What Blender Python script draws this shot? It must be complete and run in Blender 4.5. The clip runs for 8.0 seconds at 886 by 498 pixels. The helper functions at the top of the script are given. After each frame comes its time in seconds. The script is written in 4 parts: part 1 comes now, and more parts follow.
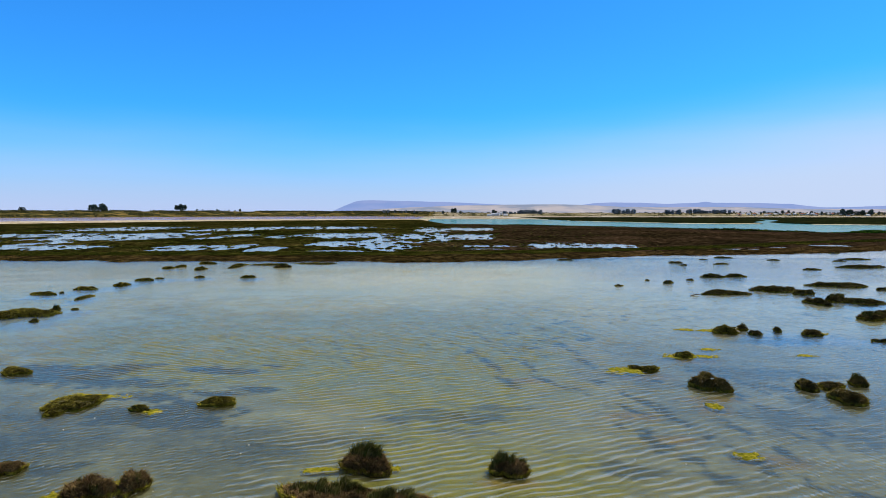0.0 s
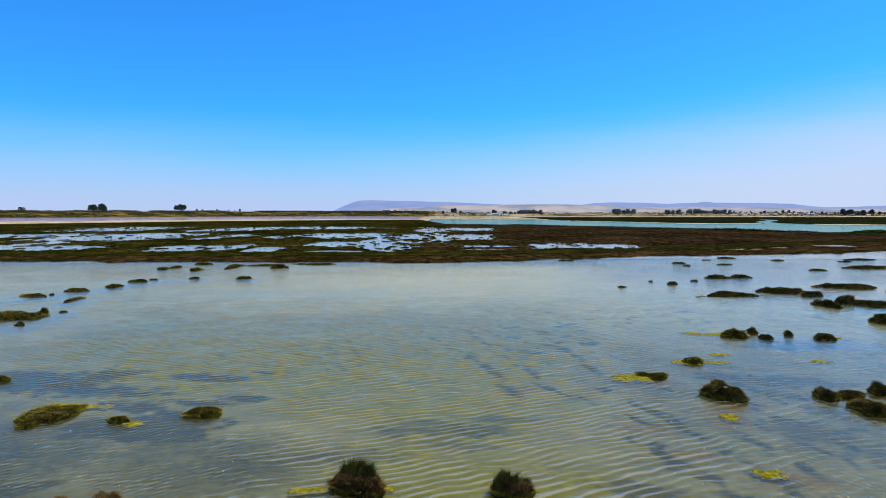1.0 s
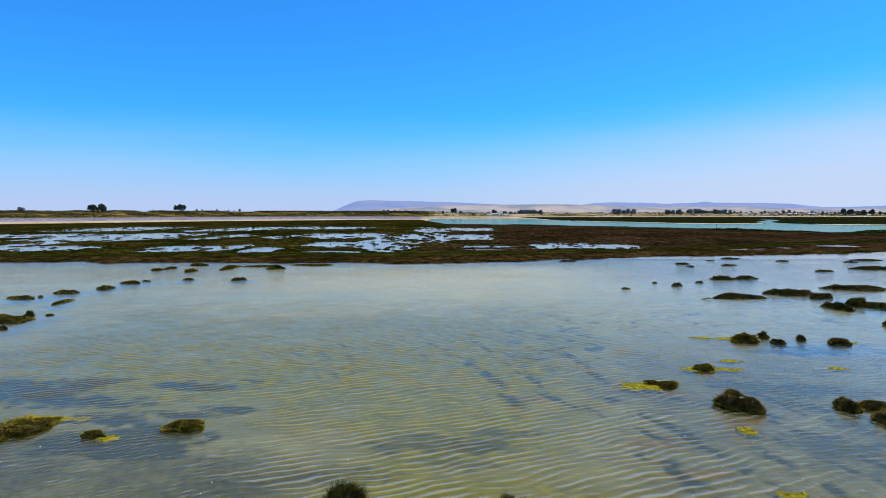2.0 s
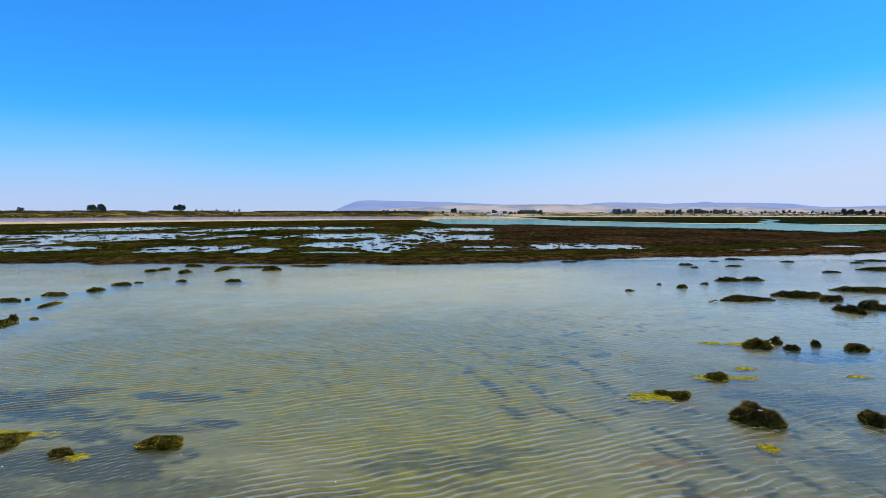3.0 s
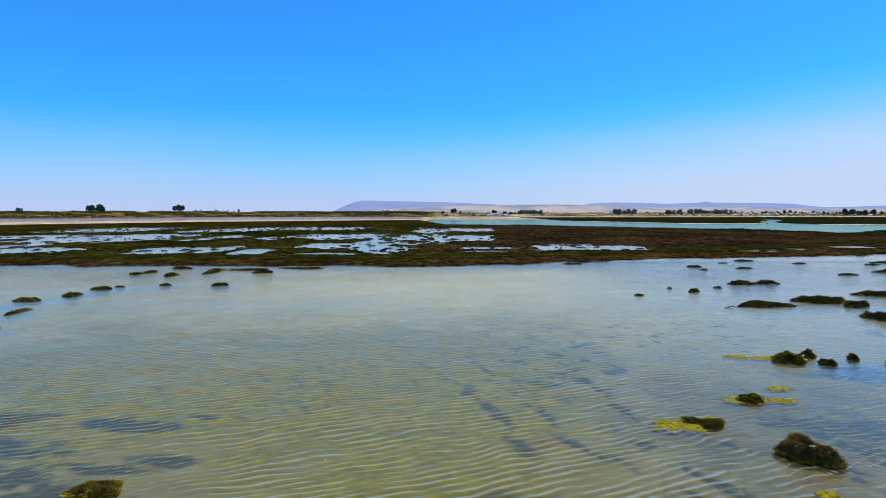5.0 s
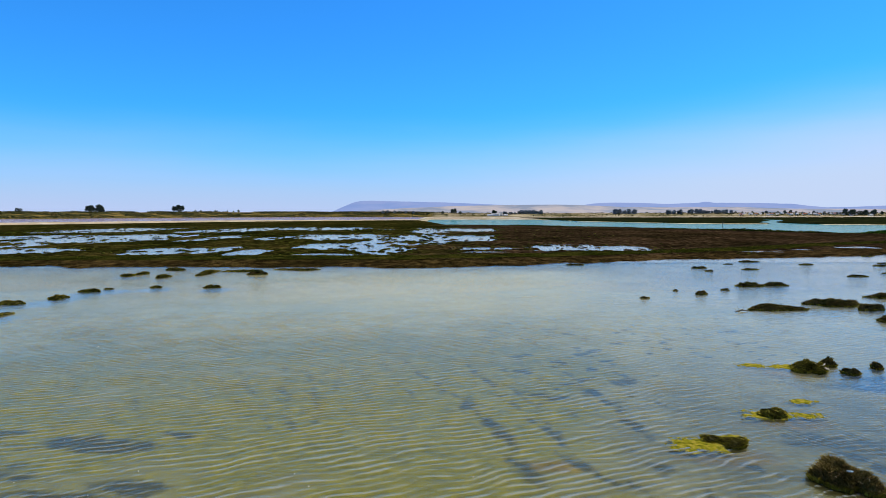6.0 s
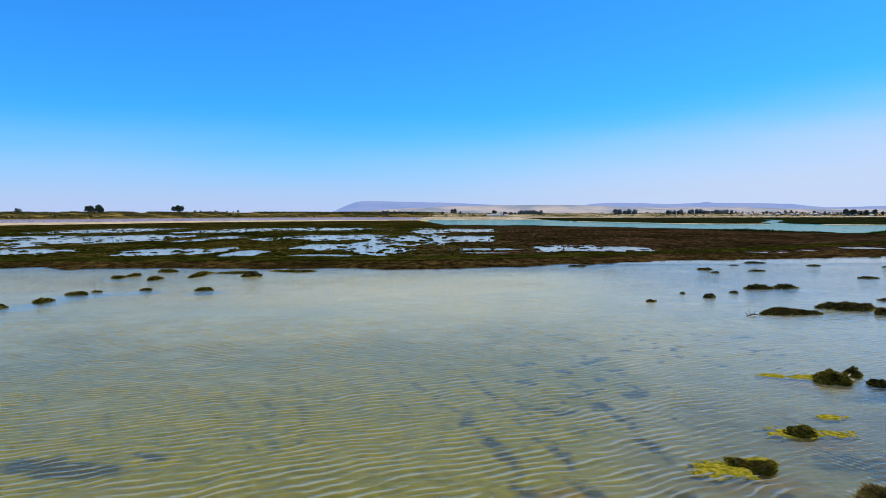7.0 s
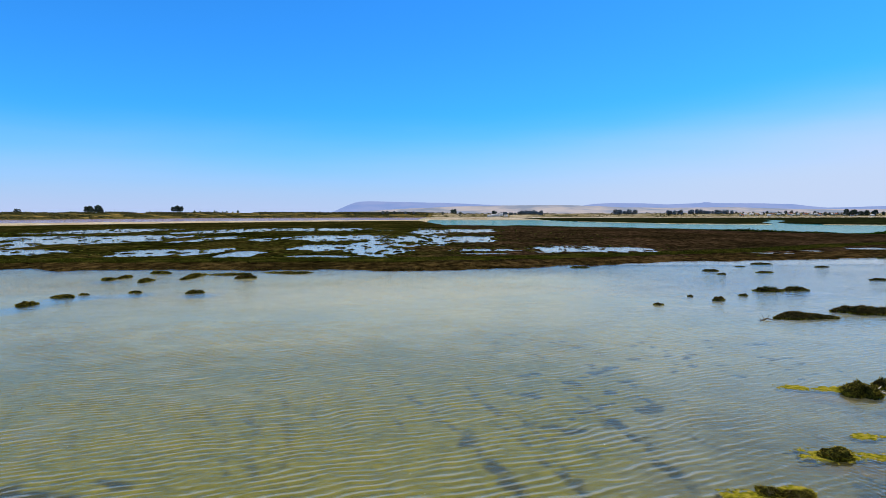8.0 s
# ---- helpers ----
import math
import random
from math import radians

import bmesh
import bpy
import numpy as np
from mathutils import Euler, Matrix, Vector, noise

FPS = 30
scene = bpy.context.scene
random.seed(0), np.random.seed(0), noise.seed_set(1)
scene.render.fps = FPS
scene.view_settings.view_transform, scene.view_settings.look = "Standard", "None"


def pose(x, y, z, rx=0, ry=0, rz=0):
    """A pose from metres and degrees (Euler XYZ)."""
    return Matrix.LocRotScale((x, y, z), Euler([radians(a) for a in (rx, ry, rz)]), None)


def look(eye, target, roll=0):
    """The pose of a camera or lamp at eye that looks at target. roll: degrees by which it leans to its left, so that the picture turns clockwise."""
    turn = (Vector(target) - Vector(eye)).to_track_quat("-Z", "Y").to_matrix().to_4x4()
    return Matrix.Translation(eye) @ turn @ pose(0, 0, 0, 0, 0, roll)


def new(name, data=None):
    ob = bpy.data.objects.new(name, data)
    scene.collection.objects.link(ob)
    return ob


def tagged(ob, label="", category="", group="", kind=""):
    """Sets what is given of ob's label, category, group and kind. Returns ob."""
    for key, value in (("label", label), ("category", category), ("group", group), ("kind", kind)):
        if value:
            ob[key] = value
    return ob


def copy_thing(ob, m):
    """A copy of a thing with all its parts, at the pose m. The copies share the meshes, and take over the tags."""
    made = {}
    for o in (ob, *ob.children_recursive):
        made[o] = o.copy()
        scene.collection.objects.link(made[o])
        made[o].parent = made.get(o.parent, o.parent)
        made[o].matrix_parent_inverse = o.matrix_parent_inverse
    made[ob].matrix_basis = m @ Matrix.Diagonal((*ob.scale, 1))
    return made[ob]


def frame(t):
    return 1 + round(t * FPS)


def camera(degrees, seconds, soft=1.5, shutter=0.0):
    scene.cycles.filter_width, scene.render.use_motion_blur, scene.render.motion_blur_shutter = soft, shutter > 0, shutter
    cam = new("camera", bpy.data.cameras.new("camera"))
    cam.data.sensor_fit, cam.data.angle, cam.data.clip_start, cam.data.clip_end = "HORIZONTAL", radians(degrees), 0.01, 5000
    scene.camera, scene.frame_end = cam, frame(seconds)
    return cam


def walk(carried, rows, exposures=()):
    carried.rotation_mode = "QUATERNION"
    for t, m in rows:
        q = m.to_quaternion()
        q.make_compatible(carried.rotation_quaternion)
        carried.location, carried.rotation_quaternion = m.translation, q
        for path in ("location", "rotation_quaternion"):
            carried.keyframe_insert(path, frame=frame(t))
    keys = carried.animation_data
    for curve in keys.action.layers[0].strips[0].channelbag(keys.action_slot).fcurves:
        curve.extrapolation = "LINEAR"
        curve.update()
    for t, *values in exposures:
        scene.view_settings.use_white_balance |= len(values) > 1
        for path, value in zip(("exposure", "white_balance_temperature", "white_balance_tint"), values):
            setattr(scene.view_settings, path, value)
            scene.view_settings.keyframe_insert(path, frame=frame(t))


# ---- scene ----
cam = camera(72.0, 8.0, soft=0.7)
PATH = [
    (0.0, pose(-0.150, 0.612, 14.929, 86.582, 0, -0.049) @ pose(0, 0, 0, 0, 0, 0.018)),
    (0.5, pose(-0.090, 1.916, 14.912, 86.580, 0, -0.049) @ pose(0, 0, 0, 0, 0, 0.010)),
    (1.0, pose(-0.020, 3.280, 14.895, 86.580, 0, -0.048) @ pose(0, 0, 0, 0, 0, 0.002)),
    (1.5, pose(0.058, 4.701, 14.878, 86.580, 0, -0.048) @ pose(0, 0, 0, 0, 0, -0.006)),
    (2.0, pose(0.143, 6.177, 14.861, 86.582, 0, -0.048) @ pose(0, 0, 0, 0, 0, -0.013)),
    (2.5, pose(0.233, 7.705, 14.844, 86.584, 0, -0.047) @ pose(0, 0, 0, 0, 0, -0.021)),
    (3.0, pose(0.328, 9.284, 14.827, 86.588, 0, -0.047) @ pose(0, 0, 0, 0, 0, -0.029)),
    (3.5, pose(0.426, 10.911, 14.809, 86.592, 0, -0.047) @ pose(0, 0, 0, 0, 0, -0.037)),
    (4.0, pose(0.526, 12.583, 14.792, 86.598, 0, -0.046) @ pose(0, 0, 0, 0, 0, -0.045)),
    (4.5, pose(0.627, 14.298, 14.774, 86.604, 0, -0.046) @ pose(0, 0, 0, 0, 0, -0.053)),
    (5.0, pose(0.727, 16.054, 14.757, 86.612, 0, -0.046) @ pose(0, 0, 0, 0, 0, -0.061)),
    (5.5, pose(0.825, 17.848, 14.739, 86.620, 0, -0.045) @ pose(0, 0, 0, 0, 0, -0.069)),
    (6.0, pose(0.921, 19.678, 14.721, 86.630, 0, -0.045) @ pose(0, 0, 0, 0, 0, -0.076)),
    (6.5, pose(1.013, 21.541, 14.703, 86.640, 0, -0.045) @ pose(0, 0, 0, 0, 0, -0.084)),
    (7.0, pose(1.099, 23.435, 14.685, 86.652, 0, -0.044) @ pose(0, 0, 0, 0, 0, -0.092)),
    (7.5, pose(1.178, 25.357, 14.667, 86.664, 0, -0.044) @ pose(0, 0, 0, 0, 0, -0.100)),
    (8.0, pose(1.250, 27.306, 14.648, 86.678, 0, -0.044) @ pose(0, 0, 0, 0, 0, -0.108)),
]
walk(cam, PATH)

# ---- world and sun ----
SUN_ELEVATION, SUN_AZIMUTH = radians(62), radians(72)   # azimuth clockwise from +y
sun_way = Vector((math.cos(SUN_ELEVATION) * math.sin(SUN_AZIMUTH), math.cos(SUN_ELEVATION) * math.cos(SUN_AZIMUTH), math.sin(SUN_ELEVATION)))

SKY_TINT, HAZE, VEIL = (0.20, 1.00, 1.87), (4.7, 5.6, 8.3), (5.6, 6.7, 8.5)
world = bpy.data.worlds.new("world")
scene.world = world
world.use_nodes = True
wt = world.node_tree
sky = wt.nodes.new("ShaderNodeTexSky")
sky.sky_type = "NISHITA"
sky.sun_disc = False
sky.sun_elevation, sky.sun_rotation = SUN_ELEVATION, SUN_AZIMUTH
sky.altitude, sky.air_density, sky.dust_density, sky.ozone_density = 0, 1.0, 0.5, 3.0


def world_node(kind, **values):
    n = wt.nodes.new(kind)
    for key, value in values.items():
        setattr(n, key, value)
    return n


def world_ramp(fac, *stops):
    n = world_node("ShaderNodeMapRange", interpolation_type="SMOOTHSTEP")
    (a, va), (b, vb) = stops
    for k, v in enumerate((a, b, va, vb)):
        n.inputs[k + 1].default_value = v
    wt.links.new(fac, n.inputs[0])
    return n.outputs[0]


def world_mix(fac, a, b, how="MIX"):
    n = world_node("ShaderNodeMix", data_type="RGBA", blend_type=how)
    for socket, v in ((n.inputs[0], fac), (n.inputs[6], a), (n.inputs[7], b)):
        if isinstance(v, (int, float)):
            socket.default_value = v
        elif isinstance(v, tuple):
            socket.default_value = (*v, 1)
        else:
            wt.links.new(v, socket)
    return n.outputs[2]


def world_times(a, b):
    n = world_node("ShaderNodeMath", operation="MULTIPLY")
    for socket, v in zip(n.inputs, (a, b)):
        if isinstance(v, (int, float)):
            socket.default_value = v
        else:
            wt.links.new(v, socket)
    return n.outputs[0]


# clear blue air, a pale lilac haze low down, and a thin veil of high cloud towards the sun
way = world_node("ShaderNodeTexCoord")
split = world_node("ShaderNodeSeparateXYZ")
wt.links.new(way.outputs["Generated"], split.inputs[0])
wisps = world_node("ShaderNodeTexNoise")
wisps.inputs["Scale"].default_value, wisps.inputs["Detail"].default_value = 3.0, 5
stretch = world_node("ShaderNodeMapping")
stretch.inputs["Scale"].default_value = (0.6, 0.6, 4.0)
wt.links.new(way.outputs["Generated"], stretch.inputs["Vector"])
wt.links.new(stretch.outputs["Vector"], wisps.inputs["Vector"])
# the haze bank climbs towards the sun's side
climb = world_node("ShaderNodeMath", operation="MULTIPLY_ADD")
climb.inputs[1].default_value = -1.0
wt.links.new(world_ramp(split.outputs[0], (0.0, 0.0), (0.9, 0.062)), climb.inputs[0])
wt.links.new(split.outputs[2], climb.inputs[2])
ragged = world_node("ShaderNodeMath", operation="MULTIPLY_ADD")
ragged.inputs[1].default_value = 0.05
wt.links.new(wisps.outputs["Fac"], ragged.inputs[0])
wt.links.new(climb.outputs[0], ragged.inputs[2])
low_haze = world_ramp(ragged.outputs[0], (0.0, 0.97), (0.19, 0.0))
veil_side = world_ramp(split.outputs[0], (-0.25, 0.0), (0.55, 0.55))
veil = world_times(veil_side, world_ramp(ragged.outputs[0], (0.04, 1.0), (0.16, 0.0)))
tint = world_mix(world_ramp(split.outputs[2], (0.33, 0.0), (0.55, 1.0)), SKY_TINT, (1.5, 1.25, 0.98))
air = world_mix(1.0, sky.outputs["Color"], tint, "MULTIPLY")
air = world_mix(low_haze, air, HAZE)
air = world_mix(veil, air, VEIL)
wt.links.new(air, wt.nodes["Background"].inputs["Color"])
wt.nodes["Background"].inputs["Strength"].default_value = 0.11

sun = new("sun", bpy.data.lights.new("sun", "SUN"))
sun.data.energy, sun.data.angle, sun.data.color = 4.3, radians(0.53), (1.0, 0.93, 0.82)
sun.matrix_world = look(sun_way * 100, (0, 0, 0))


# ---- materials ----
class Nodes:
    """A small builder of node materials."""

    def __init__(self, name):
        self.mat = bpy.data.materials.new(name)
        self.mat.use_nodes = True
        self.tree = self.mat.node_tree
        self.bsdf = self.tree.nodes["Principled BSDF"]
        self.out = self.tree.nodes["Material Output"]

    def node(self, kind, **values):
        n = self.tree.nodes.new(kind)
        for key, value in values.items():
            setattr(n, key, value)
        return n

    def link(self, a, b):
        self.tree.links.new(a, b)

    def place(self, scale=(1, 1, 1), turn=0.0):
        """World-sized coordinates, turned about z by so many degrees and then scaled."""
        geo = self.node("ShaderNodeNewGeometry")
        spin = self.node("ShaderNodeMapping", vector_type="TEXTURE")
        spin.inputs["Rotation"].default_value[2] = radians(turn)
        self.link(geo.outputs["Position"], spin.inputs["Vector"])
        size = self.node("ShaderNodeMapping")
        size.inputs["Scale"].default_value = scale
        self.link(spin.outputs["Vector"], size.inputs["Vector"])
        return size.outputs["Vector"]

    def noise(self, where, scale=1.0, detail=4.0, rough=0.55, distortion=0.0):
        n = self.node("ShaderNodeTexNoise")
        n.inputs["Scale"].default_value, n.inputs["Detail"].default_value = scale, detail
        n.inputs["Roughness"].default_value, n.inputs["Distortion"].default_value = rough, distortion
        self.link(where, n.inputs["Vector"])
        return n.outputs["Fac"]

    def ramp(self, fac, *stops):
        n = self.node("ShaderNodeValToRGB")
        el = n.color_ramp.elements
        while len(el) < len(stops):
            el.new(0.5)
        for e, (p, c) in zip(el, stops):
            e.position, e.color = p, (*c, 1) if isinstance(c, tuple) else (c, c, c, 1)
        self.link(fac, n.inputs["Fac"])
        return n.outputs["Color"]

    def mix(self, fac, a, b, how="MIX"):
        n = self.node("ShaderNodeMix", data_type="RGBA", blend_type=how)
        for socket, v in ((n.inputs[0], fac), (n.inputs[6], a), (n.inputs[7], b)):
            if isinstance(v, (int, float)):
                socket.default_value = v
            elif isinstance(v, tuple):
                socket.default_value = (*v, 1)
            else:
                self.link(v, socket)
        return n.outputs[2]

    def math(self, how, a, b=0.0):
        n = self.node("ShaderNodeMath", operation=how)
        for socket, v in ((n.inputs[0], a), (n.inputs[1], b)):
            if isinstance(v, (int, float)):
                socket.default_value = v
            else:
                self.link(v, socket)
        return n.outputs[0]

    def bump(self, height, strength, distance, before=None):
        n = self.node("ShaderNodeBump")
        n.inputs["Strength"].default_value, n.inputs["Distance"].default_value = strength, distance
        self.link(height, n.inputs["Height"])
        if before:
            self.link(before, n.inputs["Normal"])
        return n.outputs["Normal"]

    def finish(self, colour, rough=0.9, normal=None, specular=0.3):
        if isinstance(colour, tuple):
            self.bsdf.inputs["Base Color"].default_value = (*colour, 1)
        else:
            self.link(colour, self.bsdf.inputs["Base Color"])
        self.bsdf.inputs["Roughness"].default_value = rough
        self.bsdf.inputs["Specular IOR Level"].default_value = specular
        if normal:
            self.link(normal, self.bsdf.inputs["Normal"])
        return self.mat


def bed_material():
    """Silt, with algae and dark weed where the bed's own cover attributes say that they grow."""
    m = Nodes("silty_lagoon_bed")
    sep = m.node("ShaderNodeSeparateXYZ")
    m.link(m.place((1, 1, 1)), sep.inputs[0])
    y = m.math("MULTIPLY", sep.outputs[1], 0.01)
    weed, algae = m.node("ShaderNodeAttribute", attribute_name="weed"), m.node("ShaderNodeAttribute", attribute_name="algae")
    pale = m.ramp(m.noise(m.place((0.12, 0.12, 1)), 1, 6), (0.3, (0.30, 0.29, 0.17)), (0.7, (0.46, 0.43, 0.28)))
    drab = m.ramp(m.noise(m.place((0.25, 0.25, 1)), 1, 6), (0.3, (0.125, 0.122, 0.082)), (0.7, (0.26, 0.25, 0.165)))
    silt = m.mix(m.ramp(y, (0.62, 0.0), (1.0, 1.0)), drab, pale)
    tuft = m.noise(m.place((0.9, 0.7, 1), 17), 1, 6, 0.65, 0.5)
    green = m.ramp(tuft, (0.30, (0.102, 0.108, 0.026)), (0.5, (0.180, 0.172, 0.032)), (0.72, (0.27, 0.235, 0.042)))
    cover = m.ramp(m.math("ADD", algae.outputs["Fac"], m.math("MULTIPLY", m.math("SUBTRACT", tuft, 0.5), 0.8)), (0.15, 0.0), (0.65, 1.0))
    colour = m.mix(cover, silt, green)
    rust = m.node("ShaderNodeAttribute", attribute_name="rust")
    brown = m.ramp(m.math("ADD", rust.outputs["Fac"], m.math("MULTIPLY", m.math("SUBTRACT", tuft, 0.5), 1.4)), (0.25, 0.0), (0.80, 0.8))
    colour = m.mix(brown, colour, m.ramp(tuft, (0.35, (0.10, 0.060, 0.018)), (0.65, (0.26, 0.17, 0.045))))
    fringe = m.noise(m.place((1.6, 1.2, 1), 17), 1, 5, 0.65, 0.4)
    dark = m.ramp(m.math("ADD", weed.outputs["Fac"], m.math("MULTIPLY", m.math("SUBTRACT", fringe, 0.5), 0.8)), (0.10, 0.0), (0.70, 0.95))
    colour = m.mix(dark, colour, (0.020, 0.030, 0.040))
    return m.finish(colour, 0.95, m.bump(tuft, 0.3, 0.1))


def water_material(name, turbid, clear, wave, ripple, tint=(0.86, 0.90, 0.80), sheen=(0.62, 0.62), sheltered=0.0):
    """Shallow water: part cloudy, part clear, with wind ripples whose gloss follows Fresnel.
    turbid, clear and sheen are given for the near shallows and for the open water beyond them."""
    m = Nodes(name)
    m.tree.nodes.remove(m.bsdf)
    sep = m.node("ShaderNodeSeparateXYZ")
    m.link(m.place((1, 1, 1)), sep.inputs[0])
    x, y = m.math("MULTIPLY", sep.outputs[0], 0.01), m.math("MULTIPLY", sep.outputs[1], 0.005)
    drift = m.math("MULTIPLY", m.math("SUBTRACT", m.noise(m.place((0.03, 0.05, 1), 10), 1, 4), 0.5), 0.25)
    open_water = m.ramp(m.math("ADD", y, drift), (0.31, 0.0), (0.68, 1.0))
    swell = m.noise(m.place((0.22, 1.0, 1), 16), 0.9, 3.0, 0.55, 0.3)
    chop = m.noise(m.place((0.9, 2.6, 1), 18), 1.5, 4, 0.6)
    calm = m.ramp(m.noise(m.place((0.03, 0.05, 1), 10), 1, 3), (0.35, 0.45), (0.6, 1.0))
    comb = m.noise(m.place((0.55, 2.1, 1), 24), 1.0, 2, 0.5, 0.35)
    normal = m.bump(m.math("MULTIPLY", m.math("MULTIPLY", swell, calm), open_water), wave * 2.0, 0.34)
    normal = m.bump(comb, ripple * 0.55, 0.09, normal)
    normal = m.bump(m.math("MULTIPLY", chop, calm), ripple, 0.10, normal)
    cloud = m.node("ShaderNodeBsdfDiffuse")
    # blue sky reflection, painted into the diffuse colour far out and towards +x
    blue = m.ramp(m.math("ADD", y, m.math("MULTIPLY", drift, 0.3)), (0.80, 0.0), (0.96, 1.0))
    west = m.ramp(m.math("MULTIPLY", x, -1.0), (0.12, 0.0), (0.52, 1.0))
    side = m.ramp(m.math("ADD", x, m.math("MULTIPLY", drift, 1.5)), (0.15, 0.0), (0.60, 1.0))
    # smooth slicks in the lee of the clumps; their reflected blue is painted too
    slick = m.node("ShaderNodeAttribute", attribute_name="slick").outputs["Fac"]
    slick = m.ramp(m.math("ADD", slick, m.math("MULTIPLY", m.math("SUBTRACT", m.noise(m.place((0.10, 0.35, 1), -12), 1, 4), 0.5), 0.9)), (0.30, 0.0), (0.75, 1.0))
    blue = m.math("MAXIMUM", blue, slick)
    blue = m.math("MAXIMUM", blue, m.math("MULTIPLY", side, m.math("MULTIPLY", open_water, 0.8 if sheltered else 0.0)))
    # pale sky sheen on the highest crests, painted into the colour by height
    crest_sheen = m.ramp(m.math("MULTIPLY", sep.outputs[2], 10.0), (0.03, 0.0), (0.26, 0.62))
    m.link(m.mix(crest_sheen, m.mix(blue, m.mix(open_water, turbid[0], m.mix(west, turbid[1], tuple(0.56 * c for c in turbid[1]))), turbid[2]), (0.36, 0.42, 0.52)), cloud.inputs["Color"])
    glass = m.node("ShaderNodeBsdfTransparent")
    glass.inputs["Color"].default_value = (*tint, 1)
    body = m.node("ShaderNodeMixShader")
    m.link(m.math("MULTIPLY", m.ramp(open_water, (0.0, clear[0]), (1.0, clear[1])), m.math("SUBTRACT", 1.0, m.math("MULTIPLY", crest_sheen, 0.6))), body.inputs[0])
    m.link(cloud.outputs[0], body.inputs[1])
    m.link(glass.outputs[0], body.inputs[2])
    gloss = m.node("ShaderNodeBsdfGlossy")
    gloss.inputs["Roughness"].default_value = 0.05
    gloss.inputs["Color"].default_value = (1.0, 0.92, 0.80, 1)
    m.link(normal, gloss.inputs["Normal"])
    fres = m.node("ShaderNodeFresnel")
    fres.inputs["IOR"].default_value = 1.333
    m.link(normal, fres.inputs["Normal"])
    surface = m.node("ShaderNodeMixShader")
    shine = m.ramp(open_water, (0.0, sheen[0]), (1.0, sheen[1]))
    lee = m.math("MULTIPLY", m.ramp(m.math("ADD", x, drift), (0.18, 0.0), (0.50, 1.0)), sheltered)
    lee = m.math("ADD", lee, m.math("MULTIPLY", slick, sheltered * 0.8))
    m.link(m.math("MULTIPLY", fres.outputs[0], m.math("ADD", shine, lee)), surface.inputs[0])
    m.link(body.outputs[0], surface.inputs[1])
    m.link(gloss.outputs[0], surface.inputs[2])
    m.link(surface.outputs[0], m.out.inputs["Surface"])
    return m.mat


def plant_material(name, *stops, rough=0.85):
    """Leaves and stems that differ from one to the next."""
    m = Nodes(name)
    geo = m.node("ShaderNodeNewGeometry")
    own = m.ramp(geo.outputs["Random Per Island"], *stops)
    patch = m.ramp(m.noise(m.place((1.3, 1.3, 1.3)), 1, 3), (0.34, 0.40), (0.64, 1.45))
    return m.finish(m.mix(1.0, own, patch, "MULTIPLY"), rough, specular=0.0)


def soil_material(name, a, b, c, scale, fine, relief=0.3, squash=1.0):
    m = Nodes(name)
    wide = m.noise(m.place((scale, scale * squash, scale)), 1, 5, 0.6)
    grain = m.noise(m.place((fine, fine, fine)), 1, 4, 0.6)
    colour = m.ramp(wide, (0.36, a), (0.5, b), (0.64, c))
    colour = m.mix(1.0, colour, m.ramp(grain, (0.3, 0.6), (0.7, 1.3)), "MULTIPLY")
    return m.finish(colour, 0.95, m.bump(grain, relief, 0.3), 0.0)


def marsh_material():
    """Saltmarsh: dark olive where it is wet, rusty brown on the drier side, in drawn-out patches."""
    m = Nodes("brown_saltmarsh")
    sep = m.node("ShaderNodeSeparateXYZ")
    m.link(m.place((1, 1, 1)), sep.inputs[0])
    wide = m.noise(m.place((0.030, 0.022, 1)), 1, 6, 0.68)
    fine = m.noise(m.place((0.40, 0.16, 0.5)), 1, 6, 0.74)
    olive = m.ramp(wide, (0.34, (0.006, 0.008, 0.0015)), (0.48, (0.016, 0.017, 0.003)), (0.62, (0.044, 0.035, 0.009)))
    rust = m.ramp(wide, (0.34, (0.010, 0.008, 0.003)), (0.48, (0.024, 0.016, 0.008)), (0.66, (0.048, 0.029, 0.016)))
    dry = m.ramp(m.math("ADD", m.math("MULTIPLY", sep.outputs[0], 0.005), m.math("MULTIPLY", wide, 0.8)), (0.30, 0.0), (0.62, 1.0))
    colour = m.mix(dry, olive, rust)
    # drier brown growth along the lagoon side
    inland = m.math("SUBTRACT", sep.outputs[1], m.math("MULTIPLY", m.math("MAXIMUM", m.math("SUBTRACT", sep.outputs[0], 10.0), 0.0), 0.36))
    inland = m.math("ADD", m.math("MULTIPLY", inland, 0.004), m.math("MULTIPLY", wide, 0.06))
    shore = m.ramp(inland, (0.842, 0.85), (0.866, 0.0))
    colour = m.mix(shore, colour, m.ramp(wide, (0.36, (0.018, 0.013, 0.004)), (0.62, (0.056, 0.035, 0.013))))
    colour = m.mix(1.0, colour, m.ramp(fine, (0.36, 0.12), (0.5, 0.62), (0.64, 2.0)), "MULTIPLY")
    return m.finish(colour, 0.95, m.bump(fine, 0.9, 0.4), 0.0)


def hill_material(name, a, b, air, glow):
    """Distant slopes; the paleness of kilometres of air is added as a glow."""
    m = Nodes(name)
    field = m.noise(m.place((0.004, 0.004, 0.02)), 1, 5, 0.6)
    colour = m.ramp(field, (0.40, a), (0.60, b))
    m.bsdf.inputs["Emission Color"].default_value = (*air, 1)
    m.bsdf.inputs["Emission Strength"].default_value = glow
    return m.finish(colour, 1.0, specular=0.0)


